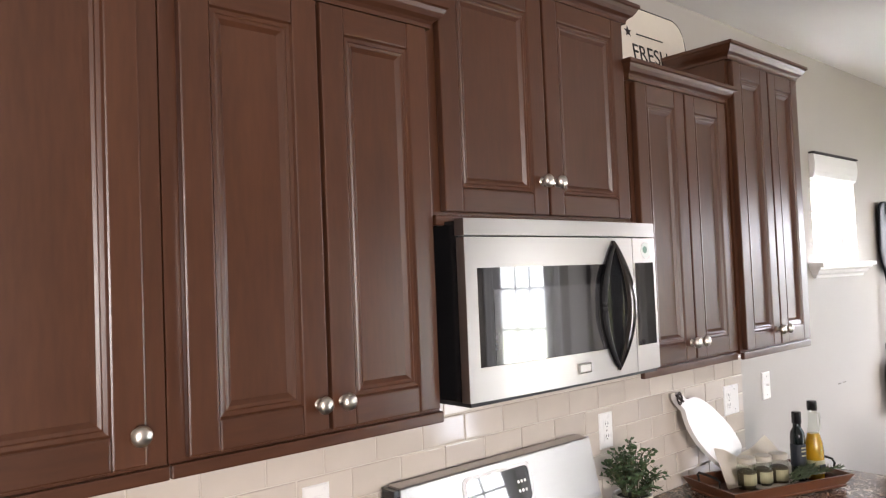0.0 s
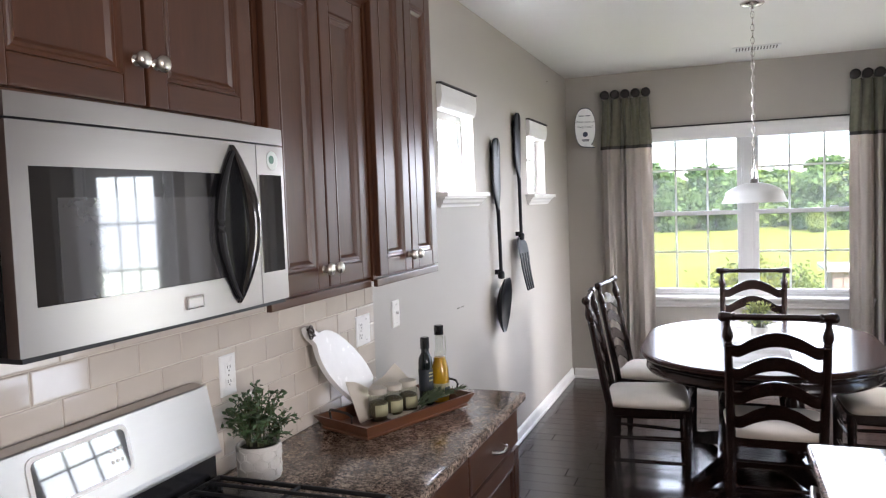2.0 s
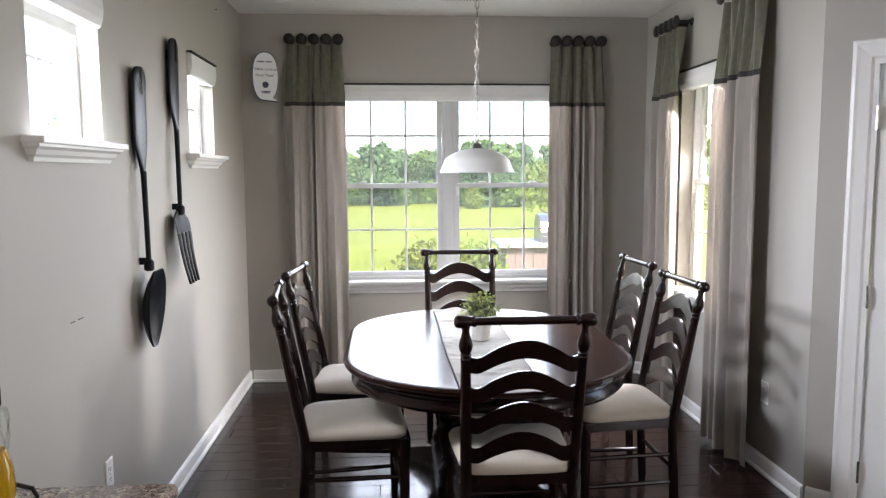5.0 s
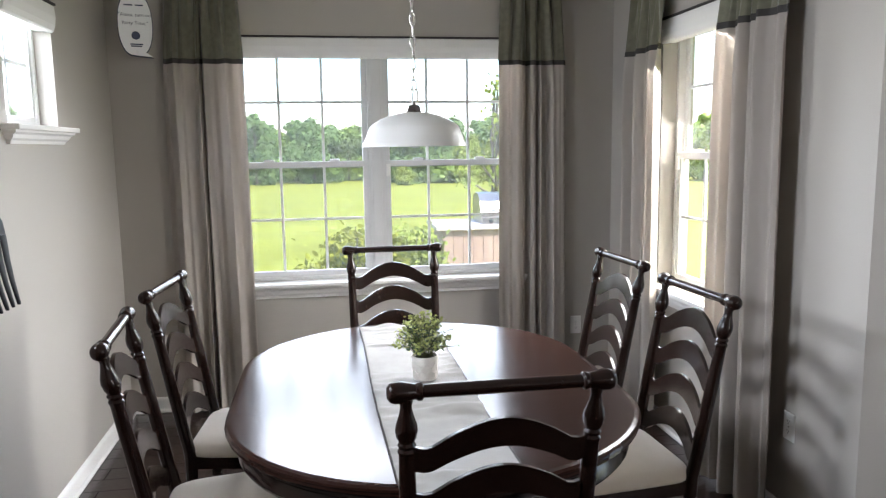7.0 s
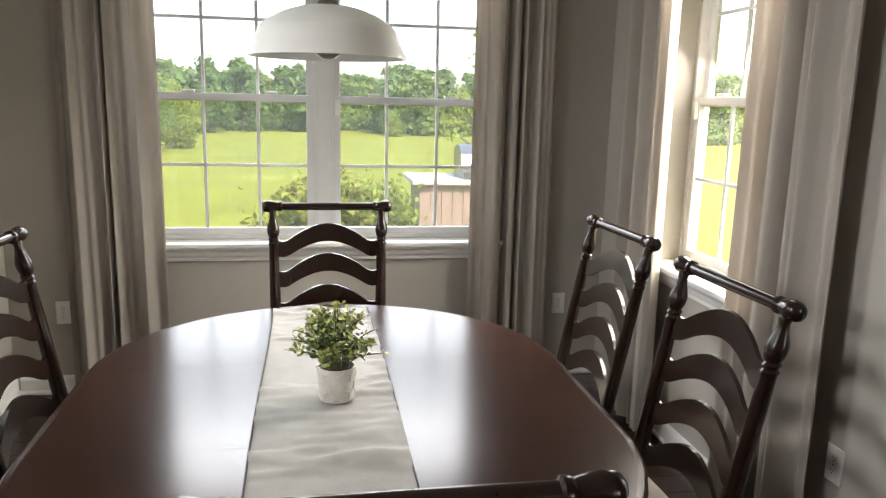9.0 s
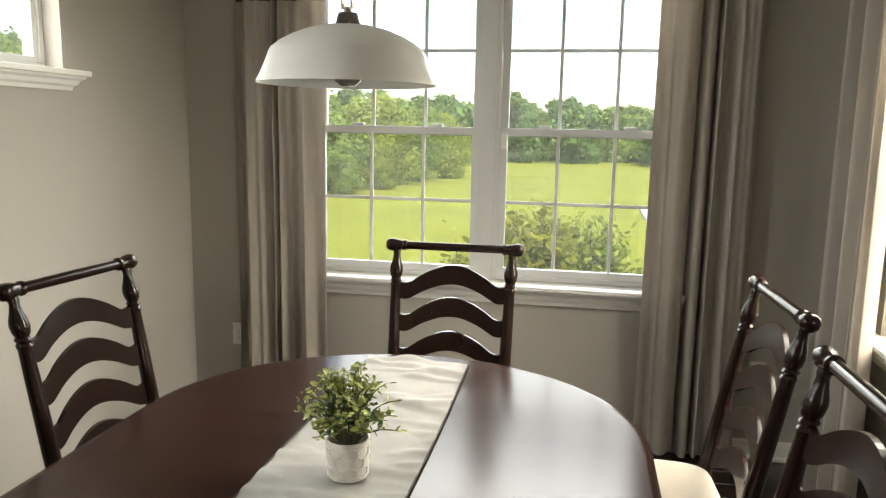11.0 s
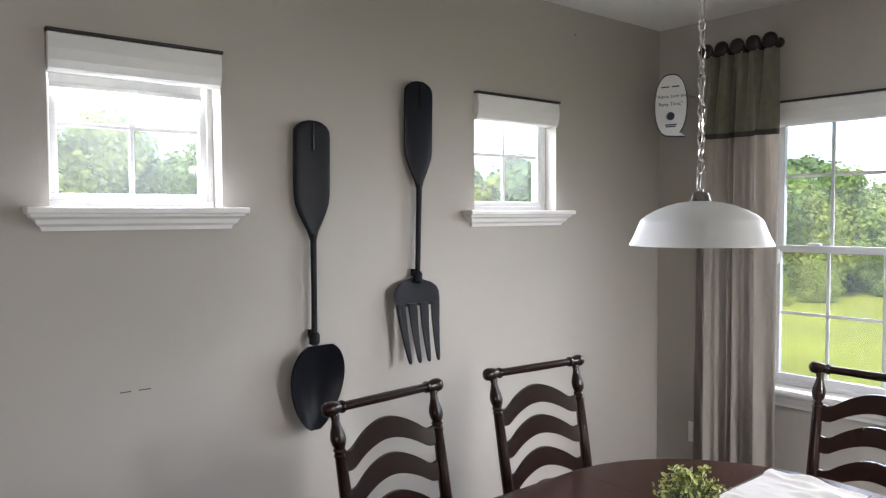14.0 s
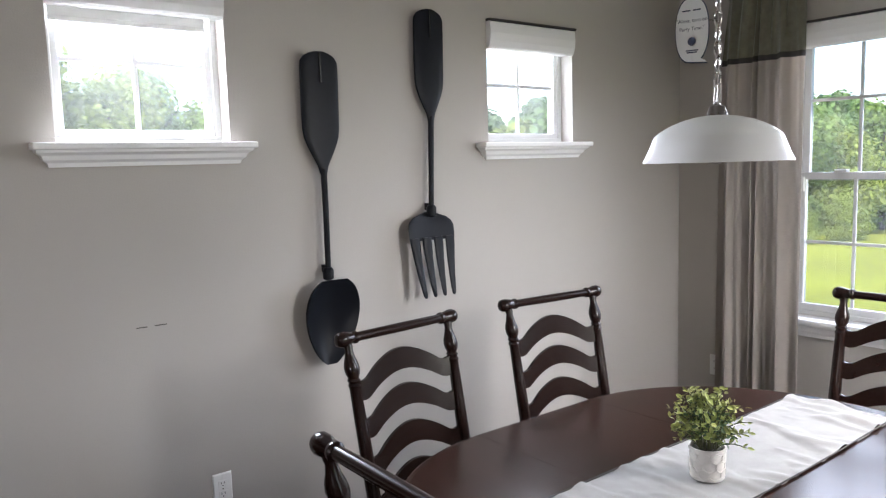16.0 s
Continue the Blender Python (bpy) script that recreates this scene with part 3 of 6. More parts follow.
def dining_table():
    t = thing("dining_table", "polished dark espresso oval extension table on turned pedestal", "table", pose(TX, TY, 0))
    edge = [(-0.020, TZ), (-0.008, TZ - 0.002), (-0.001, TZ - 0.007), (0.0, TZ - 0.014), (-0.006, TZ - 0.020), (-0.004, TZ - 0.026), (-0.012, TZ - 0.034), (-0.022, TZ - 0.038)]
    # three boards of the top, a hair apart at the leaf joints
    for x0, x1 in ((-2, -LEAF - 0.0006), (-LEAF + 0.0006, LEAF - 0.0006), (LEAF + 0.0006, 2)):
        rings = []
        for g, z in edge:
            ring = [Vector((min(max(x, x0), x1), y, z)) for x, y in oval(g)]
            rings.append(ring)
        bm = loft(rings)
        bmesh.ops.remove_doubles(bm, verts=bm.verts, dist=1e-5)
        part("tabletop", bm, TABLEWOOD, t)
    apron = [(-0.050, TZ - 0.038), (-0.040, TZ - 0.046), (-0.038, TZ - 0.056), (-0.046, TZ - 0.064), (-0.036, TZ - 0.080), (-0.034, TZ - 0.098), (-0.044, TZ - 0.112), (-0.060, TZ - 0.120), (-0.075, TZ - 0.122)]
    part("apron", loft([[Vector((x, y, z)) for x, y in oval(g)] for g, z in apron]), ESPRESSO, t, smooth=True)
    prof = [(0.030, 0.15), (0.052, 0.17), (0.056, 0.20), (0.036, 0.23), (0.030, 0.25), (0.040, 0.262), (0.030, 0.275), (0.046, 0.33), (0.054, 0.40), (0.050, 0.47), (0.032, 0.53), (0.040, 0.545), (0.032, 0.56), (0.050, 0.59), (0.050, 0.645)]
    for sx in (-1, 1):
        for sy in (-1, 1):
            bm = lathe(prof, 16)
            bmesh.ops.translate(bm, verts=bm.verts, vec=(sx * 0.24, sy * 0.17, 0))
            part("column", bm, ESPRESSO, t, smooth=True)
            d = Vector((sx * 0.80, sy * 0.60))
            foot = []
            for k, (r, zb, zt, w) in enumerate(((0.10, 0.08, 0.155, 0.045), (0.28, 0.055, 0.150, 0.042), (0.40, 0.030, 0.115, 0.038), (0.52, 0.0, 0.075, 0.036), (0.60, 0.0, 0.060, 0.034), (0.63, 0.0, 0.030, 0.026))):
                c, n = d * r, Vector((-d.y, d.x))
                foot.append([Vector((*(c + n * w), zb)), Vector((*(c - n * w), zb)), Vector((*(c - n * w * 0.8), zt)), Vector((*(c + n * w * 0.8), zt))])
            part("foot", loft(foot), ESPRESSO, t)
    part("platform", slab([(-0.31, -0.23), (0.31, -0.23), (0.31, 0.23), (-0.31, 0.23)], 0.105, 0.152), ESPRESSO, t)
    part("frame", slab([(-0.40, -0.24), (0.40, -0.24), (0.40, 0.24), (-0.40, 0.24)], 0.645, TZ - 0.038), ESPRESSO, t)


dining_table()

# ---- fabrics ----
GREEN = mat("olive green linen", (0.125, 0.120, 0.082), 0.9, vary=0.22, scale=30, grain=600, bump=0.5, sheen=0.3)
DRAPE = mat("cream drapery linen", (0.45, 0.408, 0.362), 0.88, vary=0.05, scale=7, grain=500, bump=0.3, sheen=0.2)


def sheer(m, share):
    """Let a share of the light through a cloth."""
    n, ln = m.node_tree.nodes, m.node_tree.links
    b = n["Principled BSDF"]
    tl, mx = n.new("ShaderNodeBsdfTranslucent"), n.new("ShaderNodeMixShader")
    mx.inputs[0].default_value = share
    ln.new(b.inputs["Base Color"].links[0].from_socket, tl.inputs["Color"])
    ln.new(b.outputs[0], mx.inputs[1])
    ln.new(tl.outputs[0], mx.inputs[2])
    ln.new(mx.outputs[0], n["Material Output"].inputs["Surface"])


sheer(DRAPE, 0.35)
BAND = mat("charcoal band", (0.035, 0.032, 0.030), 0.85, vary=0.15, grain=400, bump=0.3)
BRONZE = mat("dark bronze", (0.030, 0.027, 0.025), 0.42, 0.6, vary=0.2, grain=90, bump=0.1)
RUNNER = mat("pale woven runner linen", (0.26, 0.25, 0.235), 0.9, vary=0.16, scale=14, grain=420, bump=0.5, sheen=0.2)
SHADE = mat("white roller shade fabric", (0.72, 0.71, 0.69), 0.8, vary=0.02, grain=400, bump=0.2)
IRON = mat("satin black metal", (0.009, 0.010, 0.013), 0.36, 0.0, vary=0.18, scale=8, grain=70, bump=0.04, spec=0.12)
TERRA = mat("white cement pot", (0.58, 0.56, 0.52), 0.75, vary=0.10, scale=20, grain=150, bump=0.4)
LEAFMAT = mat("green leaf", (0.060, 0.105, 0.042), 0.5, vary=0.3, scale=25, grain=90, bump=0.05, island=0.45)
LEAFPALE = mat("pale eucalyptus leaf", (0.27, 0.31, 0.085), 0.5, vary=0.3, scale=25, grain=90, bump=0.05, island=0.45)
STEM = mat("green stem", (0.07, 0.075, 0.03), 0.6, vary=0.2)
SOIL = mat("dark potting moss", (0.03, 0.028, 0.018), 0.95, vary=0.4, grain=200, bump=0.8)


def curtain(m, x0, x1, deep, seed, z_low=0.03):
    """A panel hung on five round knobs: green pleated heading, dark band, cream fall."""
    rng = random.Random(seed)
    c = thing("curtain", "cream linen curtain with olive green heading and charcoal band", "curtain", group="curtains on round knobs")
    n = 96
    ph = [rng.uniform(0, 6.28) for _ in range(4)]

    def off(u, z):
        k = min(1.0, max(0.0, (2.50 - z) / 0.55))
        w = 0.024 * math.sin(2 * math.pi * 3.3 * u + ph[0]) + 0.014 * math.sin(2 * math.pi * 6.1 * u + ph[1] + z * 0.35) + 0.004 * math.sin(2 * math.pi * 11 * u + ph[2] + 0.8 * z)
        d = sum(0.085 * math.exp(-((u - q) / 0.020) ** 2) for q in deep)
        pl = 0.050 * (1 - abs(math.sin(math.pi * 5 * u))) ** 2 + 0.010 * math.sin(2 * math.pi * 5 * u)
        return -0.088 + k * (w + d - 0.026) + (1 - k) * (pl - 0.008)

    def sheet(z0, z1, rows, grow=0.0, thick=0.003):
        bm = bmesh.new()
        lay = []
        for dy in (0.0, thick):
            grid = []
            for j in range(rows + 1):
                z = z0 + (z1 - z0) * j / rows
                fl = 1.0 + 0.05 * (1 - z / 2.5) - 0.10 * max(0, (z - 2.10) / 0.4)
                mid, half = (x0 + x1) / 2, (x1 - x0) / 2
                grid.append([bm.verts.new((mid + (2 * i / n - 1) * half * fl, off(i / n, z) - grow + dy + 2 * grow * (dy > 0), z + (0.006 * math.sin(9 * i / n + ph[3]) if z < 0.1 else 0))) for i in range(n + 1)])
            lay.append(grid)
        for g in lay:
            for j in range(rows):
                for i in range(n):
                    bm.faces.new((g[j][i], g[j][i + 1], g[j + 1][i + 1], g[j + 1][i]))
        a, b = lay
        for i in range(n):
            for j in (0, rows):
                bm.faces.new((a[j][i], a[j][i + 1], b[j][i + 1], b[j][i]))
        for j in range(rows):
            for i in (0, n):
                bm.faces.new((a[j][i], a[j + 1][i], b[j + 1][i], b[j][i]))
        bm.transform(m)
        return bm

    part("fall", sheet(z_low, 2.065, 30), DRAPE, c, "cream linen fall", smooth=True)
    part("heading", sheet(2.075, 2.492, 14), GREEN, c, "olive green pleated heading", smooth=True)
    part("band", sheet(2.056, 2.084, 1, 0.002), BAND, c, "charcoal band", smooth=True)
    for i in range(5):
        x = x0 + (x1 - x0) * (0.10 + 0.20 * i)
        k = part("knob", _moved(lathe([(0, -0.125), (0.022, -0.124), (0.034, -0.119), (0.039, -0.111), (0.040, -0.104), (0.036, -0.099), (0.012, -0.096), (0.010, -0.03), (0.018, -0.012), (0.026, -0.006), (0.026, -0.001)], 18, None, Matrix(((1, 0, 0, x), (0, 0, 1, 0), (0, 1, 0, 2.528), (0, 0, 0, 1)))), m), BRONZE, c, "round dark bronze knob", smooth=True)


curtain(EAST, -1.300, -0.865, (0.47,), 1)
curtain(EAST, 0.632, 1.056, (0.43, 0.57), 2)
curtain(SOUTH, -6.785, -6.345, (0.30, 0.72), 3)
curtain(SOUTH, -5.79, -5.295, (0.25, 0.52), 4)


def roller_shade(name, m, x0, x1, z1, drop, y=0.03):
    s = thing(name, "white roller shade drawn up under its fascia", "roller shade")
    prof = [(0.055, 0.0), (-0.030, 0.0), (-0.036, -0.004), (-0.040, -0.05), (-0.036, -0.085), (-0.028, -0.110), (-0.018, -0.118), (0.0, -0.118), (0.004, -0.112), (0.052, -0.112)]
    part("fascia", _moved(loft([[Vector((x, y * 0 + b + 0.012, z1 - 0.004 + h)) for b, h in prof] for x in (x0 + 0.004, x1 - 0.004)]), m), SHADE, s)
    part("top_seam", _moved(boxed(x0 - 0.001, x1 + 0.001, -0.030, 0.0, z1 - 0.003, z1 + 0.006), m), BAND, s, "thin dark top edge")
    if drop:
        part("cloth", _moved(boxed(x0 + 0.02, x1 - 0.045, 0.060, 0.063, z1 - 0.118 - drop, z1 - 0.05), m), SHADE, s)
        part("hem_bar", _moved(boxed(x0 + 0.02, x1 - 0.045, 0.056, 0.067, z1 - 0.126 - drop, z1 - 0.110 - drop, bevel=0.003), m), SHADE, s)


roller_shade("roller_shade", NORTH, W1[0], W1[1], W1[3], 0.035)
roller_shade("roller_shade", NORTH, W2[0], W2[1], W2[3], 0.0)
roller_shade("roller_shade", EAST, WE[0], WE[1], WE[3], 0.0)
roller_shade("roller_shade", SOUTH, WS[0], WS[1], WS[3], 0.0)

# ---- pendant lamp ----
FROST = bpy.data.materials.new("frosted alabaster glass")
FROST.use_nodes = True
fb = FROST.node_tree.nodes["Principled BSDF"]
fb.inputs["Base Color"].default_value, fb.inputs["Roughness"].default_value = (0.56, 0.56, 0.54, 1), 0.35
fb.inputs["Subsurface Weight"].default_value, fb.inputs["Subsurface Radius"].default_value, fb.inputs["Subsurface Scale"].default_value = 0.6, (1, 1, 1), 0.01
BULB = mat("grey bulb glass", (0.30, 0.29, 0.28), 0.15, vary=0.03, bump=0)
CAPMETAL = mat("dark nickel", (0.22, 0.20, 0.19), 0.3, 1.0, vary=0.05, bump=0.0)
LX, LY = 5.215, 0.125


def pendant():
    p = thing("pendant_lamp", "unlit frosted glass dome pendant lamp on a nickel chain", "lamp", pose(LX, LY, 0))
    out = [(0.024, 1.688), (0.055, 1.684), (0.085, 1.676), (0.112, 1.665), (0.134, 1.653), (0.149, 1.641), (0.154, 1.634), (0.162, 1.613), (0.171, 1.592), (0.179, 1.577), (0.180, 1.573)]
    inn = [(0.177, 1.573), (0.168, 1.590), (0.159, 1.611), (0.151, 1.631), (0.146, 1.637), (0.131, 1.648), (0.110, 1.660), (0.083, 1.671), (0.054, 1.679), (0.022, 1.683)]
    bm = lathe(out + inn, 48)
    part("shade", bm, FROST, p, "frosted white glass dome", smooth=True)
    part("cap", lathe([(0.0, 1.682), (0.027, 1.682), (0.027, 1.687), (0.024, 1.691), (0.019, 1.709), (0.017, 1.711), (0.008, 1.713), (0.007, 1.722), (0.0, 1.723)], 24), CAPMETAL, p, "dark nickel cap", smooth=True)
    part("bulb", lathe([(0.0, 1.568), (0.014, 1.570), (0.026, 1.580), (0.030, 1.595), (0.027, 1.615), (0.016, 1.640), (0.013, 1.675)], 20), BULB, p, "unlit round bulb", smooth=True)
    br = boxed(-0.0150, -0.0110, -0.004, 0.004, 1.718, 1.764)
    box(br, 0.0110, 0.0150, -0.004, 0.004, 1.718, 1.764)
    box(br, -0.0110, 0.0110, -0.004, 0.004, 1.718, 1.722)
    box(br, -0.0110, 0.0110, -0.004, 0.004, 1.760, 1.764)
    part("bracket", _moved(br, pose(0, 0, 0, 0, 0, 62)), CHROME, p, "rectangular nickel loop")
    z, k = 1.758, 0
    while z < 2.665:
        pts = []
        for i in range(14):
            a = 2 * math.pi * i / 14
            u, v = 0.0095 * math.cos(a), 0.021 * math.sin(a)
            pts.append((u, 0, z + 0.019 + v) if k % 2 else (0, u, z + 0.019 + v))
        part("chain_link", tube(pts, 0.0024, 6, closed=True), CHROME, p, smooth=True)
        z += 0.0365
        k += 1
    part("canopy", lathe([(0.0, 2.684), (0.010, 2.684), (0.014, 2.696), (0.058, 2.706), (0.066, 2.714), (0.066, CZ - 0.001), (0, CZ - 0.001)], 32), NICKEL, p, "round nickel ceiling canopy", smooth=True)
    cord = [(0.004 * math.sin(i * 1.1), 0.004 * math.cos(i * 0.9), 1.722 + i * 0.048) for i in range(21)]
    part("cord", tube(cord, 0.0022, 6), CHROME, p)


pendant()

# ---- ceiling vent ----
v = thing("ceiling_vent", "white slotted metal air vent in the ceiling", "vent")
vf = bmesh.new()
for q in ((6.555, 6.75, 0.225, 0.205), (6.555, 6.75, -0.115, -0.095), (6.555, 6.575, 0.205, -0.095), (6.73, 6.75, 0.205, -0.095)):
    box(vf, q[0], q[1], min(q[2:]), max(q[2:]), CZ - 0.008, CZ - 0.0005)
part("vent_frame", vf, TRIM, v)
# flat dark sheet: the shade of the duct is in its colour
part("backing", boxed(6.575, 6.73, -0.095, 0.205, CZ - 0.003, CZ - 0.001), SLOT, v, "dark sheet for the shade behind the slats")
for i in range(14):
    y = -0.085 + i * 0.0215
    part("slat", boxed(6.577, 6.728, y, y + 0.012, CZ - 0.007, CZ - 0.0035), TRIM, v)

# ---- runner and centre plant ----


def table_runner():
    bm = bmesh.new()
    rng = random.Random(8)
    nx, ny = 190, 40
    grid = []
    for i in range(nx + 1):
        row = []
        for j in range(ny + 1):
            u, w = i / nx, j / ny
            x = 4.30 + u * 1.668
            y = -0.030 + w * 0.325 + 0.012 * (u - 0.5) + 0.004 * math.sin(7 * u + 5 * w)
            wr = noise.noise(Vector((x * 9, y * 2.2, 0.3))) * 0.034 + noise.noise(Vector((x * 24, y * 9, 2.1))) * 0.016 + noise.noise(Vector((x * 60, y * 40, 4.1))) * 0.0025
            wr *= 0.45 + 0.55 * min(1, abs(noise.noise(Vector((x * 1.6, y * 1.5, 7)))) * 3)
            row.append(bm.verts.new((x, y, TZ + 0.0070 + max(wr, -0.0042))))
        grid.append(row)
    for i in range(nx):
        for j in range(ny):
            bm.faces.new((grid[i][j], grid[i + 1][j], grid[i + 1][j + 1], grid[i][j + 1]))
    ext = bmesh.ops.extrude_face_region(bm, geom=list(bm.faces))
    for e in ext["geom"]:
        if isinstance(e, bmesh.types.BMVert):
            e.co.z -= 0.0022
    r = tagged(part("table_runner", bm, RUNNER, smooth=True), "crinkled pale linen table runner on the dining table", "table runner")
    for k in (0, 1):
        pts = [(4.30 + u * 1.668, -0.030 + k * 0.325 + 0.012 * (u - 0.5) + 0.004 * math.sin(7 * u + 5 * k), TZ + 0.0062) for u in [i / 24 for i in range(25)]]
        part("hem", tube(pts, 0.0022, 6), BAND, r, "dark stitched hem")


table_runner()


def leafy(name, label, at, pot_r, pot_h, crown_r, crown_h, leaves, leaf, mats, seed, taper=0.86, sprigs=26, texture=True):
    """A potted plant: round pot, moss, stems and small rounded leaves."""
    rng = random.Random(seed)
    p = thing(name, label, "potted plant", pose(*at))
    pot = lathe([(0.0, 0.0), (pot_r * taper, 0.0), (pot_r * (taper + 0.04), pot_h * 0.06), (pot_r, pot_h * 0.93), (pot_r * 0.985, pot_h), (pot_r * 0.90, pot_h), (pot_r * 0.88, pot_h * 0.86), (0, pot_h * 0.86)], 28)
    p1 = part("pot", pot, TERRA, p, "white cement pot with embossed pattern", smooth=True)
    if texture:
        em = bmesh.new()
        rows, cols = 3, 9
        for r in range(rows):
            for c in range(cols):
                a0 = 2 * math.pi * (c + 0.5 * (r % 2)) / cols
                zc = pot_h * (0.22 + 0.27 * r)
                pts = []
                for k in range(6):
                    t = math.pi / 3 * k + math.pi / 6
                    aa = a0 + math.cos(t) * 0.36
                    zz = zc + math.sin(t) * pot_h * 0.17
                    rr = pot_r * (taper + 0.04 + (0.96 - taper) * zz / pot_h) * 1.004
                    pts.append((rr * math.cos(aa), rr * math.sin(aa), zz))
                tube(pts, 0.0013, 4, em, closed=True)
        part("pattern", em, TERRA, p1)
    part("moss", lathe([(0, pot_h * 0.87), (pot_r * 0.87, pot_h * 0.87), (pot_r * 0.6, pot_h * 0.97), (0, pot_h * 1.0)], 20), SOIL, p)
    st, lv = bmesh.new(), [bmesh.new() for _ in mats]
    for s in range(sprigs):
        a = rng.uniform(0, 2 * math.pi)
        el = rng.uniform(0.05, 1.0)
        reach = crown_r * rng.uniform(0.75, 1.08) * math.sin(math.acos(max(-1, min(1, el * 1.0)))) 
        top = Vector((reach * math.cos(a), reach * math.sin(a), pot_h + crown_h * (0.12 + 0.88 * el) * rng.uniform(0.8, 1.08)))
        base = Vector((pot_r * 0.5 * math.cos(a), pot_r * 0.5 * math.sin(a), pot_h * 0.9))
        ctrl = Vector((reach * 0.35 * math.cos(a), reach * 0.35 * math.sin(a), pot_h + (top.z - pot_h) * 0.75 + 0.01))
        curve = [(base * (1 - t) ** 2 + ctrl * 2 * t * (1 - t) + top * t * t) for t in [i / 7 for i in range(8)]]
        tube(curve, [0.0013] * 7 + [0.0006], 4, st)
        per = max(4, leaves // sprigs)
        for k in range(per):
            t = 0.25 + 0.75 * (k + rng.random()) / per
            q = (base * (1 - t) ** 2 + ctrl * 2 * t * (1 - t) + top * t * t)
            d = Vector((rng.uniform(-1, 1), rng.uniform(-1, 1), rng.uniform(-0.4, 0.9))).normalized()
            q = q + d * leaf * rng.uniform(0.5, 1.5)
            size = leaf * rng.uniform(0.6, 1.15)
            m = Matrix.Translation(q) @ d.to_track_quat("Y", "Z").to_matrix().to_4x4() @ pose(0, 0, 0, 0, rng.uniform(-80, 80), 0)
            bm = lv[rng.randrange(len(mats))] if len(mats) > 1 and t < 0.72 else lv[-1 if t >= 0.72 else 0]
            shape = [(0, -0.9, 0), (0.42, -0.45, 0.10), (0.52, 0.15, 0.14), (0.28, 0.75, 0.08), (0, 1.0, -0.02), (-0.28, 0.75, 0.08), (-0.52, 0.15, 0.14), (-0.42, -0.45, 0.10)]
            vs = [bm.verts.new(m @ (Vector(s3) * size)) for s3 in shape]
            mid = bm.verts.new(m @ Vector((0, 0.1 * size, -0.02 * size)))
            for i in range(8):
                bm.faces.new((vs[i], vs[(i + 1) % 8], mid))
    part("stem", st, STEM, p)
    for bm, mt in zip(lv, mats):
        if len(bm.faces):
            part("leaves", bm, mt, p)
        else:
            bm.free()


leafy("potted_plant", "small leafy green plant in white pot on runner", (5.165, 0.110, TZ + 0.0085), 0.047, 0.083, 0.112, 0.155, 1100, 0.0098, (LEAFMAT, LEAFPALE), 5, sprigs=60)

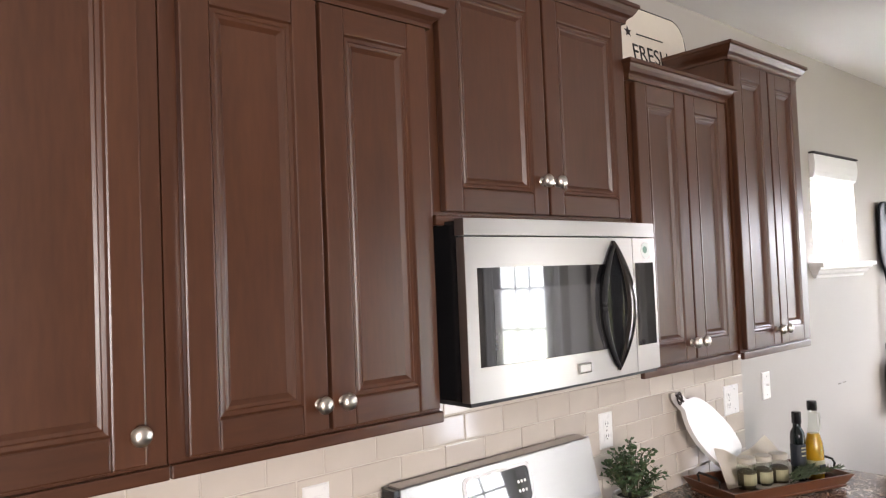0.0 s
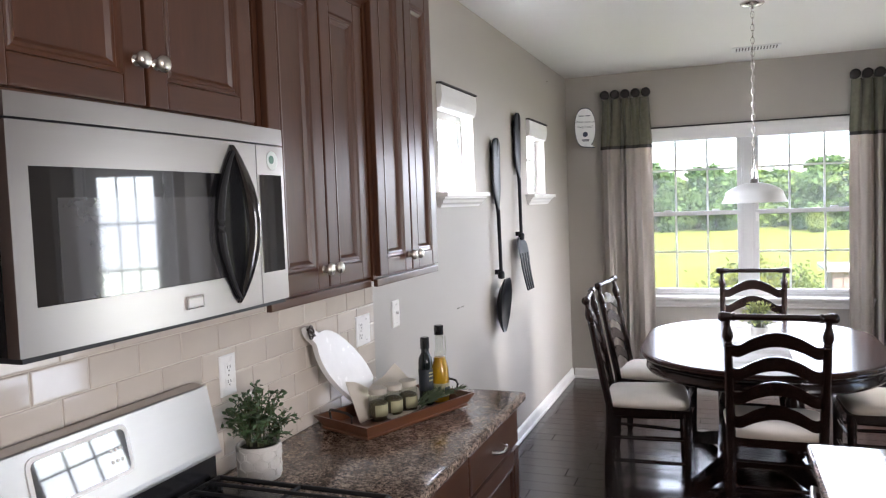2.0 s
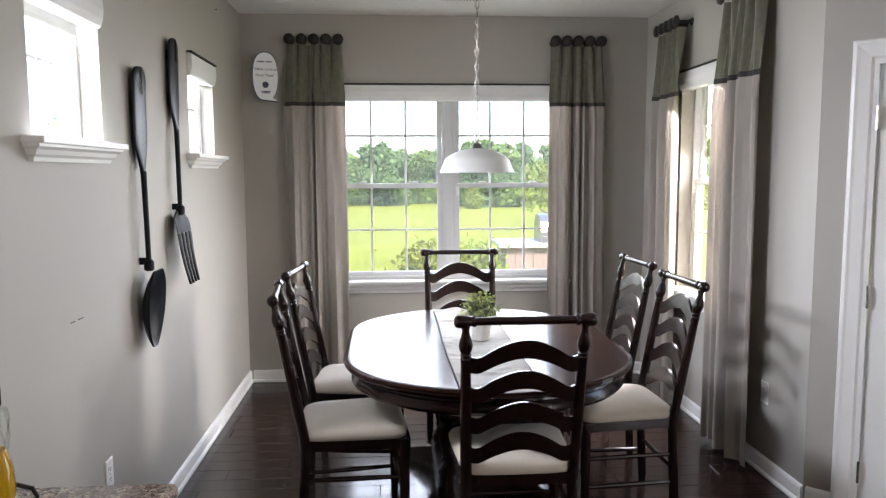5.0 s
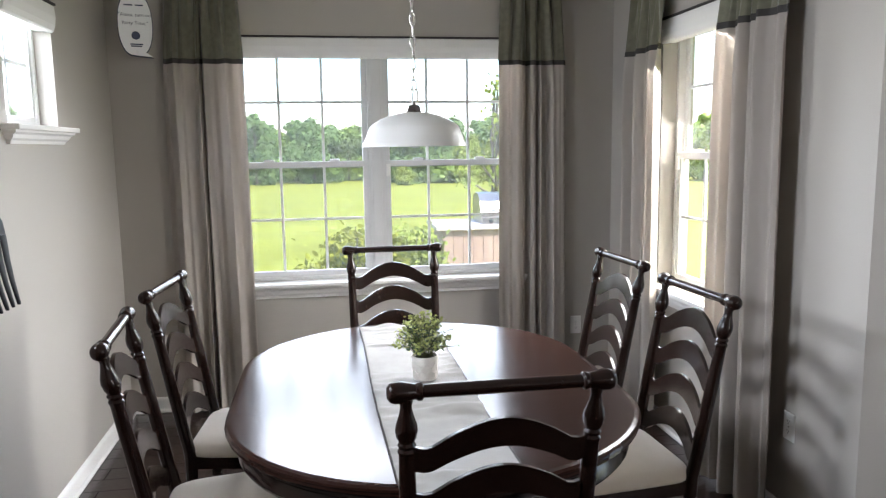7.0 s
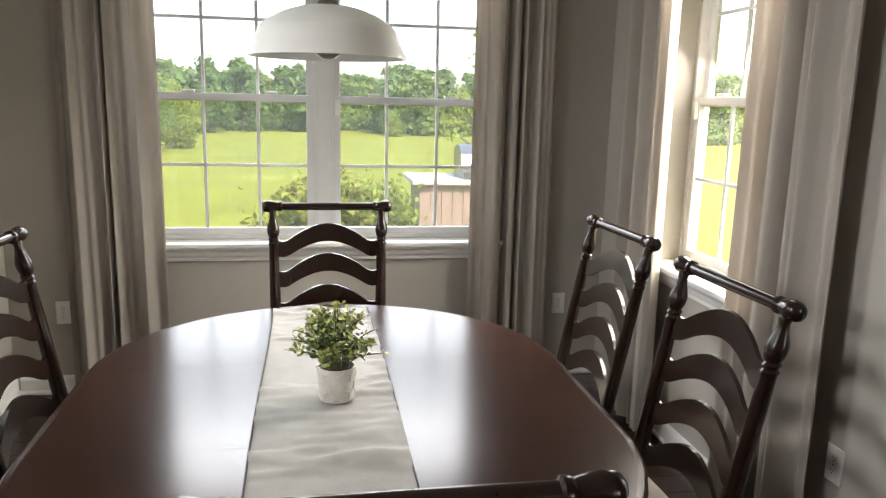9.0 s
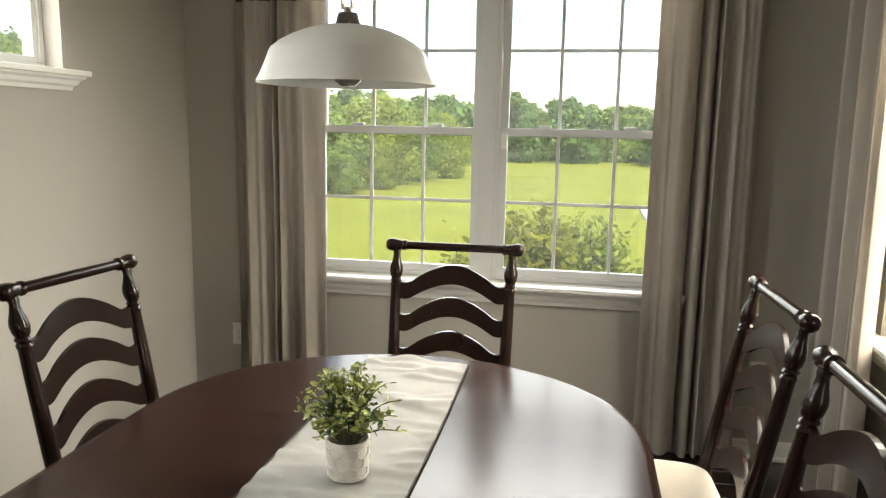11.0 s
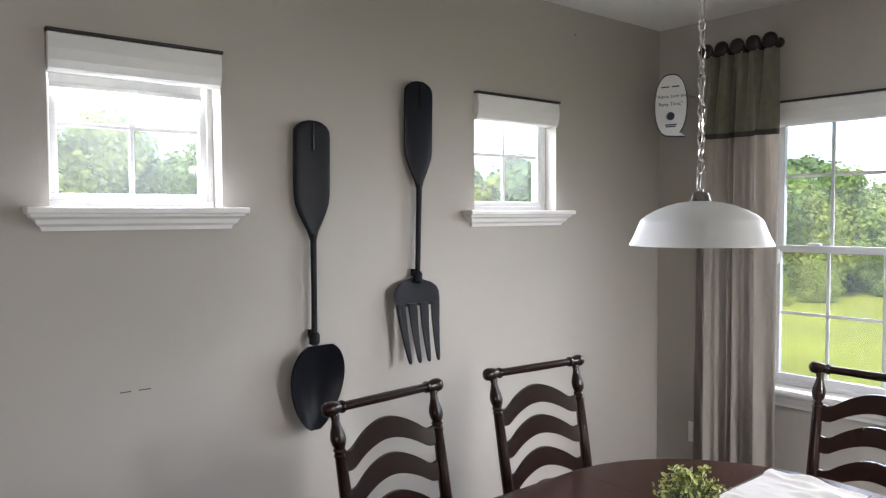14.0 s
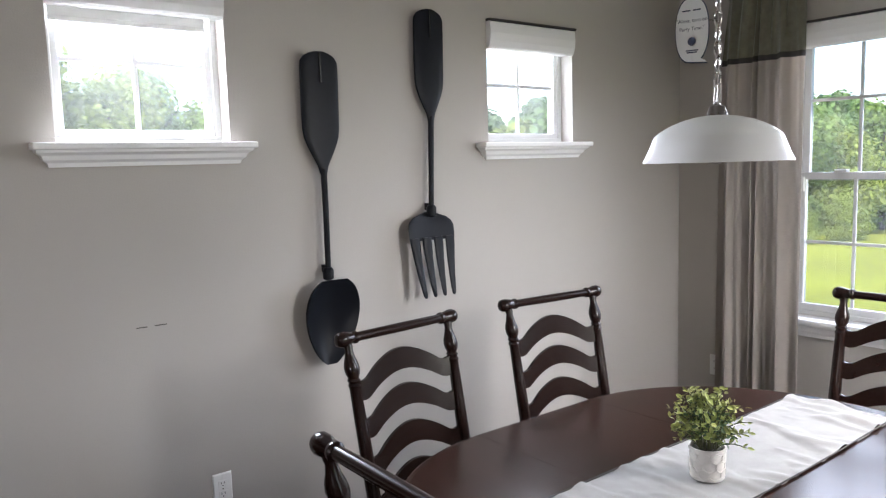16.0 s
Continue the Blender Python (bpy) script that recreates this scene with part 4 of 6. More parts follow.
# ---- big wall spoon and fork ----


def utensil(kind):
    """Oversized cutlery hung flat on the north wall; local x along the wall, local y out of it."""
    spoon = kind == "spoon"
    t = thing("wall_" + kind, "oversized matte black metal %s hung on the wall" % kind, "wall decor")
    if spoon:
        hx, top, blade_end, neck, hw = 4.905, 2.022, 1.565, 1.195, 0.081
        stem_x = (4.904, 4.900)
    else:
        hx, top, blade_end, neck, hw = 5.425, 2.228, 1.770, 1.407, 0.077
        stem_x = (5.415, 5.406)
    y0 = NY - 0.030

    def strip(rows, thick):
        """Rows of (z, centre, half width, y) skinned as a flat rounded bar."""
        rings = []
        for z, cx, w, y in rows:
            ring = []
            for i in range(16):
                a = 2 * math.pi * i / 16
                ca, sa = math.cos(a), math.sin(a)
                ring.append(Vector((cx + w * math.copysign(abs(ca) ** 0.55, ca), y + thick * math.copysign(abs(sa) ** 0.7, sa), z)))
            rings.append(ring)
        return loft(rings)

    rows = []
    ht = top - blade_end
    for k, w in ((0, 0.25), (0.015, 0.55), (0.04, 0.80), (0.08, 0.97), (0.14, 1.0), (0.45, 1.0), (0.62, 0.98), (0.70, 0.92), (0.78, 0.74), (0.86, 0.50), (0.93, 0.28), (1.0, 0.165)):
        rows.append((top - k * ht, hx, hw * w, y0 + 0.006 * math.sin(k * 3)))
    part("handle", strip(rows, 0.009), IRON, t, smooth=True)
    part("groove", boxed(hx - 0.004, hx + 0.004, y0 - 0.0125, y0 - 0.009, top - 0.115, top - 0.004, bevel=0.0015), BLACK, t)
    part("shaft", tube([(hx, y0, blade_end + 0.02), (stem_x[0], y0 - 0.004, (blade_end + neck) / 2), (stem_x[1], y0 - 0.008, neck - 0.01)], [0.0130, 0.0115, 0.0115], 12), IRON, t, smooth=True)
    part("collar", lathe([(0.013, -0.018), (0.021, -0.012), (0.022, 0.020), (0.016, 0.030), (0.012, 0.032)], 14, None, pose(stem_x[1], y0 - 0.008, neck - 0.02)), IRON, t, smooth=True)
    if spoon:
        cx, bt, bb = 4.902, 1.160, 0.830
        rows_n = 22
        front, back = [], []
        bm = bmesh.new()
        for j in range(rows_n + 1):
            s = j / rows_n
            z = bt + (bb - bt) * s
            w = 0.114 * math.sin(math.pi * (0.03 + 0.95 * s) ** 0.72) ** 0.55
            c = cx - 0.018 * s + 0.006
            fr, bk = [], []
            for i in range(15):
                u = -1 + 2 * i / 14
                dish = 0.050 * (1 - u * u) * math.sin(math.pi * s) ** 0.7
                y = NY - 0.075 + 0.020 * s
                fr.append(bm.verts.new((c + u * w, y + dish - 0.002, z)))
                bk.append(bm.verts.new((c + u * w * 1.03, y + dish + 0.007, z)))
            front.append(fr)
            back.append(bk)
        for j in range(rows_n):
            for i in range(14):
                bm.faces.new((front[j][i], front[j][i + 1], front[j + 1][i + 1], front[j + 1][i]))
                bm.faces.new((back[j][i + 1], back[j][i], back[j + 1][i], back[j + 1][i + 1]))
            for i in (0, 14):
                bm.faces.new((front[j][i], front[j + 1][i], back[j + 1][i], back[j][i]))
        for j in (0, rows_n):
            for i in range(14):
                bm.faces.new((front[j][i], front[j][i + 1], back[j][i + 1], back[j][i]))
        part("bowl", bm, IRON, t, smooth=True)
    else:
        cx = 5.392
        rings = []
        for z, w, y in ((1.390, 0.018, -0.034), (1.380, 0.052, -0.036), (1.368, 0.088, -0.040), (1.352, 0.110, -0.046), (1.330, 0.120, -0.052), (1.300, 0.1195, -0.057), (1.272, 0.1175, -0.060)):
            ring = []
            for i in range(18):
                a = 2 * math.pi * i / 18
                ca, sa = math.cos(a), math.sin(a)
                u = math.copysign(abs(ca) ** 0.6, ca)
                ring.append(Vector((cx + w * u, NY + y + 0.012 * (1 - u * u) + 0.007 * sa, z)))
            rings.append(ring)
        part("head", loft(rings), IRON, t, smooth=True)
        for k in (-1.5, -0.5, 0.5, 1.5):
            x0, x1 = cx + k * 0.0620, cx + k * 0.0500 + 0.004
            wid = 0.0245
            rings = []
            for q, w, y in ((0, 1.0, -0.058), (0.12, 1.0, -0.062), (0.35, 0.86, -0.068), (0.65, 0.66, -0.080), (0.88, 0.48, -0.092), (0.97, 0.36, -0.097), (1.0, 0.14, -0.098)):
                x, z = x0 + (x1 - x0) * q, 1.285 - 0.250 * q
                rings.append([Vector((x + wid * w * math.copysign(abs(math.cos(a)) ** 0.7, math.cos(a)), NY + y + 0.006 * math.sin(a), z)) for a in [2 * math.pi * i / 12 for i in range(12)]])
            part("tine", loft(rings), IRON, t, smooth=True)
    # hook behind the handle that holds it to the wall
    part("hanger", boxed(hx - 0.012, hx + 0.012, y0 + 0.006, NY, top - 0.10, top - 0.05), IRON, t)
    part("hanger", boxed(stem_x[1] - 0.008, stem_x[1] + 0.008, y0 - 0.002, NY, neck - 0.01, neck + 0.02), IRON, t)


utensil("spoon")
utensil("fork")

# ---- granite ----
KX = 0.113          # the kitchen run is set out from the range, then slid along the wall
earlier = set(scene.objects)
GRANITE = bpy.data.materials.new("speckled brown granite")
GRANITE.use_nodes = True


def granite_nodes():
    n, ln = GRANITE.node_tree.nodes, GRANITE.node_tree.links
    b = n["Principled BSDF"]
    tc = n.new("ShaderNodeTexCoord")
    v1, v2, ns = n.new("ShaderNodeTexVoronoi"), n.new("ShaderNodeTexVoronoi"), n.new("ShaderNodeTexNoise")
    v1.inputs["Scale"].default_value, v2.inputs["Scale"].default_value, ns.inputs["Scale"].default_value = 120, 300, 22
    ns.inputs["Detail"].default_value = 6
    for t in (v1, v2, ns):
        ln.new(tc.outputs["Object"], t.inputs["Vector"])
    r1, r2, r3 = n.new("ShaderNodeValToRGB"), n.new("ShaderNodeValToRGB"), n.new("ShaderNodeValToRGB")
    for r, stops in ((r1, ((0.0, (0.035, 0.026, 0.022, 1)), (0.42, (0.055, 0.038, 0.031, 1)), (0.55, (0.25, 0.185, 0.15, 1)), (0.72, (0.50, 0.405, 0.34, 1)))), (r2, ((0.0, (0.02, 0.017, 0.015, 1)), (0.40, (0.08, 0.058, 0.048, 1)), (0.62, (0.48, 0.40, 0.34, 1)))), (r3, ((0.35, (0.55, 0.50, 0.46, 1)), (0.65, (1.15, 1.08, 1.0, 1))))):
        r.color_ramp.elements[0].position, r.color_ramp.elements[0].color = stops[0]
        r.color_ramp.elements[1].position, r.color_ramp.elements[1].color = stops[-1]
        for p, c in stops[1:-1]:
            r.color_ramp.elements.new(p).color = c
    ln.new(v1.outputs["Color"], r1.inputs[0])
    ln.new(v2.outputs["Color"], r2.inputs[0])
    ln.new(ns.outputs["Fac"], r3.inputs[0])
    mx, mu = n.new("ShaderNodeMix"), n.new("ShaderNodeMix")
    mx.data_type = mu.data_type = "RGBA"
    mx.inputs["Factor"].default_value, mu.inputs["Factor"].default_value = 0.45, 1.0
    mu.blend_type = "MULTIPLY"
    ln.new(r1.outputs[0], mx.inputs["A"])
    ln.new(r2.outputs[0], mx.inputs["B"])
    ln.new(mx.outputs["Result"], mu.inputs["A"])
    ln.new(r3.outputs[0], mu.inputs["B"])
    ln.new(mu.outputs["Result"], b.inputs["Base Color"])
    b.inputs["Roughness"].default_value = 0.13
    b.inputs["Specular IOR Level"].default_value = 0.3


granite_nodes()

FY = 1.340          # face of the upper doors
UB = 1.388          # underside of the uppers
CT = 0.890          # worktop


def panel_door(parent, x0, x1, z0, z1, y, knob=None, wood=None, drop=0.056):
    """A recessed-panel door facing -y: stiles, rails, stepped moulding, panel."""
    d = new("door")
    d.parent = parent
    t, w = 0.020, drop
    for a, b in ((x0, x0 + w), (x1 - w, x1)):
        part("stile", boxed(a, b, y, y + t, z0, z1, bevel=0.004), CHERRY, d)
    for a, b in ((z0, z0 + w), (z1 - w, z1)):
        part("rail", boxed(x0 + w, x1 - w, y + 0.0005, y + t, a, b, bevel=0.004), CHERRY_X, d)
    # stepped moulding inside the frame
    prof = [(0.0, 0.0005), (0.003, 0.005), (0.010, 0.0065), (0.013, 0.0045), (0.019, 0.006), (0.028, 0.0135), (0.030, 0.0165), (0.0, 0.0165)]
    rings = []
    for sx, sz in ((0, 0), (1, 0), (1, 1), (0, 1), (0, 0)):
        cx, cz = (x0 + w, x1 - w)[sx], (z0 + w, z1 - w)[sz]
        rings.append([Vector((cx + (p if not sx else -p), y + q, cz + (p if not sz else -p))) for p, q in prof])
    part("moulding", loft(rings, caps=False), CHERRY, d)
    part("panel", boxed(x0 + w + 0.004, x1 - w - 0.004, y + 0.013, y + 0.019, z0 + w + 0.004, z1 - w - 0.004), CHERRY, d)
    if knob:
        part("knob", lathe([(0.0, 0.030), (0.010, 0.0295), (0.0155, 0.026), (0.0175, 0.021), (0.0155, 0.016), (0.008, 0.012), (0.006, 0.004), (0.011, 0.0)], 18, None, Matrix(((1, 0, 0, knob[0]), (0, 0, -1, y), (0, 1, 0, knob[1]), (0, 0, 0, 1)))), KNOBMETAL, d, "satin nickel knob", smooth=True)
    return d


def crown(parent, x0, x1, z, y, ends=(True, True)):
    prof = [(0, 0.0), (0.006, 0.0), (0.007, 0.009), (0.012, 0.015), (0.022, 0.022), (0.029, 0.032), (0.033, 0.041), (0.038, 0.044), (0.038, 0.054), (0, 0.054)]
    e0, e1 = 1 if ends[0] else 0, 1 if ends[1] else 0
    path = [(x0, NY - 0.005, -e0, 0), (x0, y, -e0, -1), (x1, y, e1, -1), (x1, NY - 0.005, e1, 0)]
    rings = [[Vector((x + dx * p, yy + dy * p, z + h)) for p, h in prof] for x, yy, dx, dy in path]
    part("crown", loft(rings), CHERRY_X, parent)


def upper(x0, x1, z0, z1, y, splits, knob_z, label, crown_on=True):
    c = thing("wall_cabinet", label, "cabinet", group="upper kitchen cabinets")
    part("body", boxed(x0, x1, y + 0.021, NY, z0, z1), CHERRY, c)
    part("light_rail", boxed(x0, x1, y + 0.006, y + 0.021, z0 - 0.018, z0 + 0.006, bevel=0.003), CHERRY_X, c)
    for a, b, kx in splits:
        panel_door(c, a, b, z0 + 0.014, z1 - 0.012, y, (kx, knob_z))
    if crown_on:
        crown(c, x0, x1, z1 - 0.008, y + 0.012)
    return c


upper(-0.32, 0.584, UB, 2.258, FY, ((-0.300, 0.110, 0.080), (0.120, 0.546, 0.530)), 1.455, "dark cherry wall cabinet with recessed panel doors")
upper(0.587, 1.192, UB, 2.258, FY, ((0.615, 0.893, 0.872), (0.901, 1.178, 0.926)), 1.455, "dark cherry two-door wall cabinet beside the microwave")
upper(1.196, 1.966, 1.824, 2.425, FY + 0.006, ((1.222, 1.580, 1.558), (1.588, 1.942, 1.612)), 1.924, "taller-set dark cherry cabinet above the microwave")
upper(1.970, 2.532, UB, 2.258, FY, ((1.986, 2.252, 2.228), (2.260, 2.520, 2.284)), 1.455, "dark cherry two-door wall cabinet above the counter")
upper(2.535, 3.072, UB, 2.410, FY - 0.020, ((2.550, 2.806, 2.782), (2.814, 3.060, 2.838)), 1.455, "tall dark cherry end cabinet with crown moulding")

# ---- over-the-range microwave ----


def microwave():
    x0, x1, z0, z1, y = 1.216, 1.958, 1.412, 1.818, 1.285
    m = thing("microwave", "stainless steel over-range microwave with black glass door", "microwave")
    part("body", boxed(x0 + 0.004, x1 - 0.004, y + 0.030, NY - 0.01, z0, z1 - 0.004), BLACK, m, "black painted case")
    part("underside", boxed(x0 + 0.008, x1 - 0.008, y + 0.006, NY - 0.03, z0 - 0.010, z0 - 0.0005), BLACKMATTE, m)

    def bowed(a, b, c, d, thick, base, bow=0.012, seg=16):
        """A front plate that bows out slightly in plan."""
        rings = []
        for i in range(seg + 1):
            x = a + (b - a) * i / seg
            u = (x - x0) / (x1 - x0) * 2 - 1
            yf = base - bow * (1 - u * u)
            rings.append([Vector((x, yf, c)), Vector((x, yf, d)), Vector((x, yf + thick, d)), Vector((x, yf + thick, c))])
        return loft(rings)

    part("vent_strip", bowed(x0, x1, 1.780, z1, 0.030, y), STEEL, m, "brushed steel vent strip", smooth=True)
    door = new("microwave_door")
    door.parent = m
    dx1 = 1.838
    ft = bmesh.new()
    gl = (1.250, 1.752, 1.486, 1.707)
    for q in ((x0, dx1, gl[3], 1.776), (x0, dx1, z0, gl[2]), (x0, gl[0], gl[2], gl[3]), (gl[1], dx1, gl[2], gl[3])):
        me = bowed(q[0], q[1], q[2], q[3], 0.026, y)
        tmp = bpy.data.meshes.new("t")
        me.to_mesh(tmp)
        me.free()
        ft.from_mesh(tmp)
        bpy.data.meshes.remove(tmp)
    part("door_frame", ft, STEEL, door, "brushed stainless door frame")
    part("glass", bowed(gl[0] - 0.002, gl[1] + 0.002, gl[2] - 0.002, gl[3] + 0.002, 0.004, y + 0.0035), BLACKGLASS, door, "glossy black window", smooth=True)
    part("screen", bowed(gl[0] + 0.05, gl[1] - 0.035, gl[2] + 0.002, gl[3] - 0.05, 0.001, y + 0.0026), mat("smoked screen", (0.05, 0.05, 0.052), 0.06, vary=0.05, bump=0, spec=1.0, coat=1.0), door, smooth=True)
    part("control_panel", bowed(dx1 + 0.003, x1, z0, 1.776, 0.026, y), STEEL, m, "brushed steel control side", smooth=True)
    part("keypad", bowed(1.850, 1.944, 1.482, 1.708, 0.004, y - 0.0012), BLACKGLASS, m, "black glass keypad", smooth=True)
    # crescent bar handle, bowed sideways and out from the door
    face, back = [], []
    for i in range(29):
        s = i / 28
        z = 1.428 + (1.768 - 1.428) * s
        b = math.sin(math.pi * s)
        w = 0.004 + 0.013 * b ** 0.8
        cx = 1.744 + 0.034 * b ** 0.9
        yy = y - 0.013 - 0.024 * b ** 0.85
        t = 0.005 + 0.006 * b
        face.append([Vector((cx + w * dx, yy + t * dy, z)) for dx, dy in ((-1, 0.0), (-0.8, -0.7), (0, -1.0), (0.8, -0.7), (1, 0.0))])
        back.append([Vector((cx + w * dx, yy + 0.0003 + t * dy, z)) for dx, dy in ((-1, 0.0), (1, 0.0), (0.9, 0.9), (-0.9, 0.9))])
    part("handle", loft(face), DARKCHROME, door, "curved dark polished handle", smooth=True)
    part("handle_back", loft(back), BLACK, door, "black inner face of the handle")
    # dark lens-shaped grip behind the handle
    grip, rim = [], []
    for i in range(25):
        s = i / 24
        z = 1.436 + (1.756 - 1.436) * s
        b = math.sin(math.pi * s) ** 0.85
        xl, xr = 1.738 - 0.060 * b, 1.742 + 0.046 * b
        ring = []
        for x, dy in ((xl, 0.0), (xr, 0.0), (xr, 0.006), (xl, 0.006)):
            u = (x - x0) / (x1 - x0) * 2 - 1
            ring.append(Vector((x, y - 0.012 * (1 - u * u) - 0.0055 + dy, z)))
        grip.append(ring)
        rim.append((xl + 0.008, ring[0].y - 0.002, z))
    part("grip_recess", loft(grip), mat("black grip plastic", (0.012, 0.012, 0.013), 0.15, vary=0.1, bump=0.0, spec=0.35), door, "dark glossy grip recess")
    part("grip_rim", tube(rim, [0.003 + 0.006 * math.sin(math.pi * i / 24) for i in range(25)], 8), BLACKMATTE, door, "black rim of the grip", smooth=True)
    part("badge", boxed(1.572, 1.625, y - 0.016, y - 0.009, 1.436, 1.462, bevel=0.002), CHROME, door, "small plain steel badge")
    part("badge_plate", boxed(1.578, 1.619, y - 0.0175, y - 0.015, 1.441, 1.457), STEEL, door)
    stk = part("sticker", lathe([(0, 0), (0.022, 0), (0.022, 0.0008), (0, 0.0008)], 24, None, Matrix(((1, 0, 0, 1.905), (0, 0, -1, y - 0.0045), (0, 1, 0, 1.742), (0, 0, 0, 1)))), mat("pale sticker", (0.66, 0.72, 0.68), 0.35, vary=0.05), m, "round pale sticker")
    part("sticker_mark", lathe([(0, 0), (0.010, 0), (0.010, 0.0006), (0, 0.0006)], 16, None, Matrix(((1, 0, 0, 1.901), (0, 0, -1, y - 0.0055), (0, 1, 0, 1.744), (0, 0, 0, 1)))), mat("sticker green", (0.10, 0.22, 0.16), 0.4, vary=0.1), stk)


microwave()

# ---- gas range ----


def gas_range():
    x0, x1 = 1.206, 1.962
    r = thing("gas_range", "stainless steel gas range with black cooktop and grates", "range")
    part("body", boxed(x0, x1, 1.020, 1.60, 0.09, 0.895), BLACK, r)
    part("plinth", boxed(x0 + 0.02, x1 - 0.02, 1.06, 1.58, 0.0, 0.09), BLACKMATTE, r)
    dr = part("oven_door", boxed(x0 + 0.004, x1 - 0.004, 0.985, 1.019, 0.24, 0.76, bevel=0.006), STEEL, r)
    part("oven_glass", boxed(x0 + 0.12, x1 - 0.12, 0.981, 0.986, 0.34, 0.62), BLACKGLASS, dr)
    part("oven_handle", rod((x0 + 0.06, 0.945, 0.715), (x1 - 0.06, 0.945, 0.715), 0.012), STEEL, dr, smooth=True)
    for x in (x0 + 0.09, x1 - 0.09):
        part("handle_post", rod((x, 0.945, 0.715), (x, 0.99, 0.715), 0.008), STEEL, dr)
    part("drawer", boxed(x0 + 0.004, x1 - 0.004, 0.987, 1.019, 0.10, 0.232, bevel=0.005), STEEL, r)
    part("knob_panel", boxed(x0, x1, 0.985, 1.03, 0.77, 0.90, bevel=0.006), STEEL, r)
    for i in range(5):
        part("burner_knob", lathe([(0.022, 0.0), (0.022, 0.006), (0.017, 0.010), (0.015, 0.030), (0.0, 0.031)], 18, None, Matrix(((1, 0, 0, x0 + 0.09 + i * 0.144), (0, 0, -1, 0.985), (0, 1, 0, 0.835), (0, 0, 0, 1)))), BLACK, r, smooth=True)
    part("cooktop", boxed(x0, x1, 1.0, 1.535, 0.896, 0.912, bevel=0.004), BLACK, r, "glossy black cooktop")
    for cx, cy in ((1.40, 1.15), (1.40, 1.40), (1.584, 1.28), (1.77, 1.15), (1.77, 1.40)):
        part("burner", lathe([(0.0, 0.912), (0.048, 0.912), (0.044, 0.922), (0.030, 0.923), (0.030, 0.931), (0.0, 0.932)], 20, None, pose(cx, cy, 0)), BLACKMATTE, r, smooth=True)
    for gx0, gx1 in ((x0 + 0.02, x0 + 0.255), (x0 + 0.262, x1 - 0.262), (x1 - 0.255, x1 - 0.02)):
        g = bmesh.new()
        for a, b in (((gx0, 1.03, 0.945), (gx1, 1.03, 0.945)), ((gx0, 1.51, 0.945), (gx1, 1.51, 0.945)), ((gx0, 1.03, 0.945), (gx0, 1.51, 0.945)), ((gx1, 1.03, 0.945), (gx1, 1.51, 0.945)), ((gx0, 1.27, 0.945), (gx1, 1.27, 0.945))):
            rod(a, b, 0.006, 6, g)
        for k in range(1, 4):
            x = gx0 + (gx1 - gx0) * k / 4
            tube([(x, 1.03, 0.945), (x, 1.05, 0.953), (x, 1.49, 0.953), (x, 1.51, 0.945)], 0.005, 6, g)
        for x in (gx0, gx1):
            for y in (1.03, 1.51):
                rod((x, y, 0.912), (x, y, 0.946), 0.007, 6, g)
        part("grate", g, BLACKMATTE, r, "black cast iron grate")
    # back guard, leaning back a little
    part("backguard_base", loft([[Vector((x, y, z)) for y, z in ((1.530, 0.905), (1.530, 1.005), (1.598, 1.005), (1.598, 0.905))] for x in (x0 + 0.006, x1 - 0.006)]), BLACK, r)
    bg = part("backguard", loft([[Vector((x, y, z)) for y, z in ((1.512, 1.012), (1.516, 1.022), (1.5485, 1.178), (1.551, 1.182), (1.598, 1.182), (1.598, 1.006), (1.512, 1.006))] for x in (x0 + 0.012, x1 - 0.004)]), STEEL, r, "brushed steel back panel")
    part("end_cap", loft([[Vector((x, y, z)) for y, z in ((1.520, 1.01), (1.552, 1.178), (1.598, 1.178), (1.598, 1.01))] for x in (x0 - 0.006, x0 + 0.0115)]), BLACK, r)
    slope = lambda z: 1.516 + (z - 1.022) * (1.548 - 1.516) / 0.150

    def plate(a, b, c, d, off, rad=0.016):
        pts = []
        for cx, cz, s in ((b - rad, d - rad, 0), (a + rad, d - rad, 1), (a + rad, c + rad, 2), (b - rad, c + rad, 3)):
            for k in range(6):
                t = math.pi / 2 * (s + k / 5)
                pts.append((cx + rad * math.cos(t), cz + rad * math.sin(t)))
        bm = bmesh.new()
        f = [bm.verts.new((x, slope(z) - off, z)) for x, z in pts]
        h = [bm.verts.new((x, slope(z) + 0.002, z)) for x, z in pts]
        bm.faces.new(f)
        bm.faces.new(h)
        for i in range(len(f)):
            bm.faces.new((f[i], f[(i + 1) % len(f)], h[(i + 1) % len(f)], h[i]))
        return bm

    part("display_rim", plate(1.415, 1.672, 1.058, 1.164, 0.003, 0.020), TRIM, bg, "pale rim round the display")
    part("display_glass", plate(1.425, 1.662, 1.066, 1.156, 0.0045, 0.014), BLACKGLASS, bg, "glossy black display")
    for i in range(3):
        for j in range(2):
            part("key", plate(1.612 + i * 0.013, 1.620 + i * 0.013, 1.090 + j * 0.024, 1.098 + j * 0.024, 0.0055, 0.003), PLATE, bg)


gas_range()

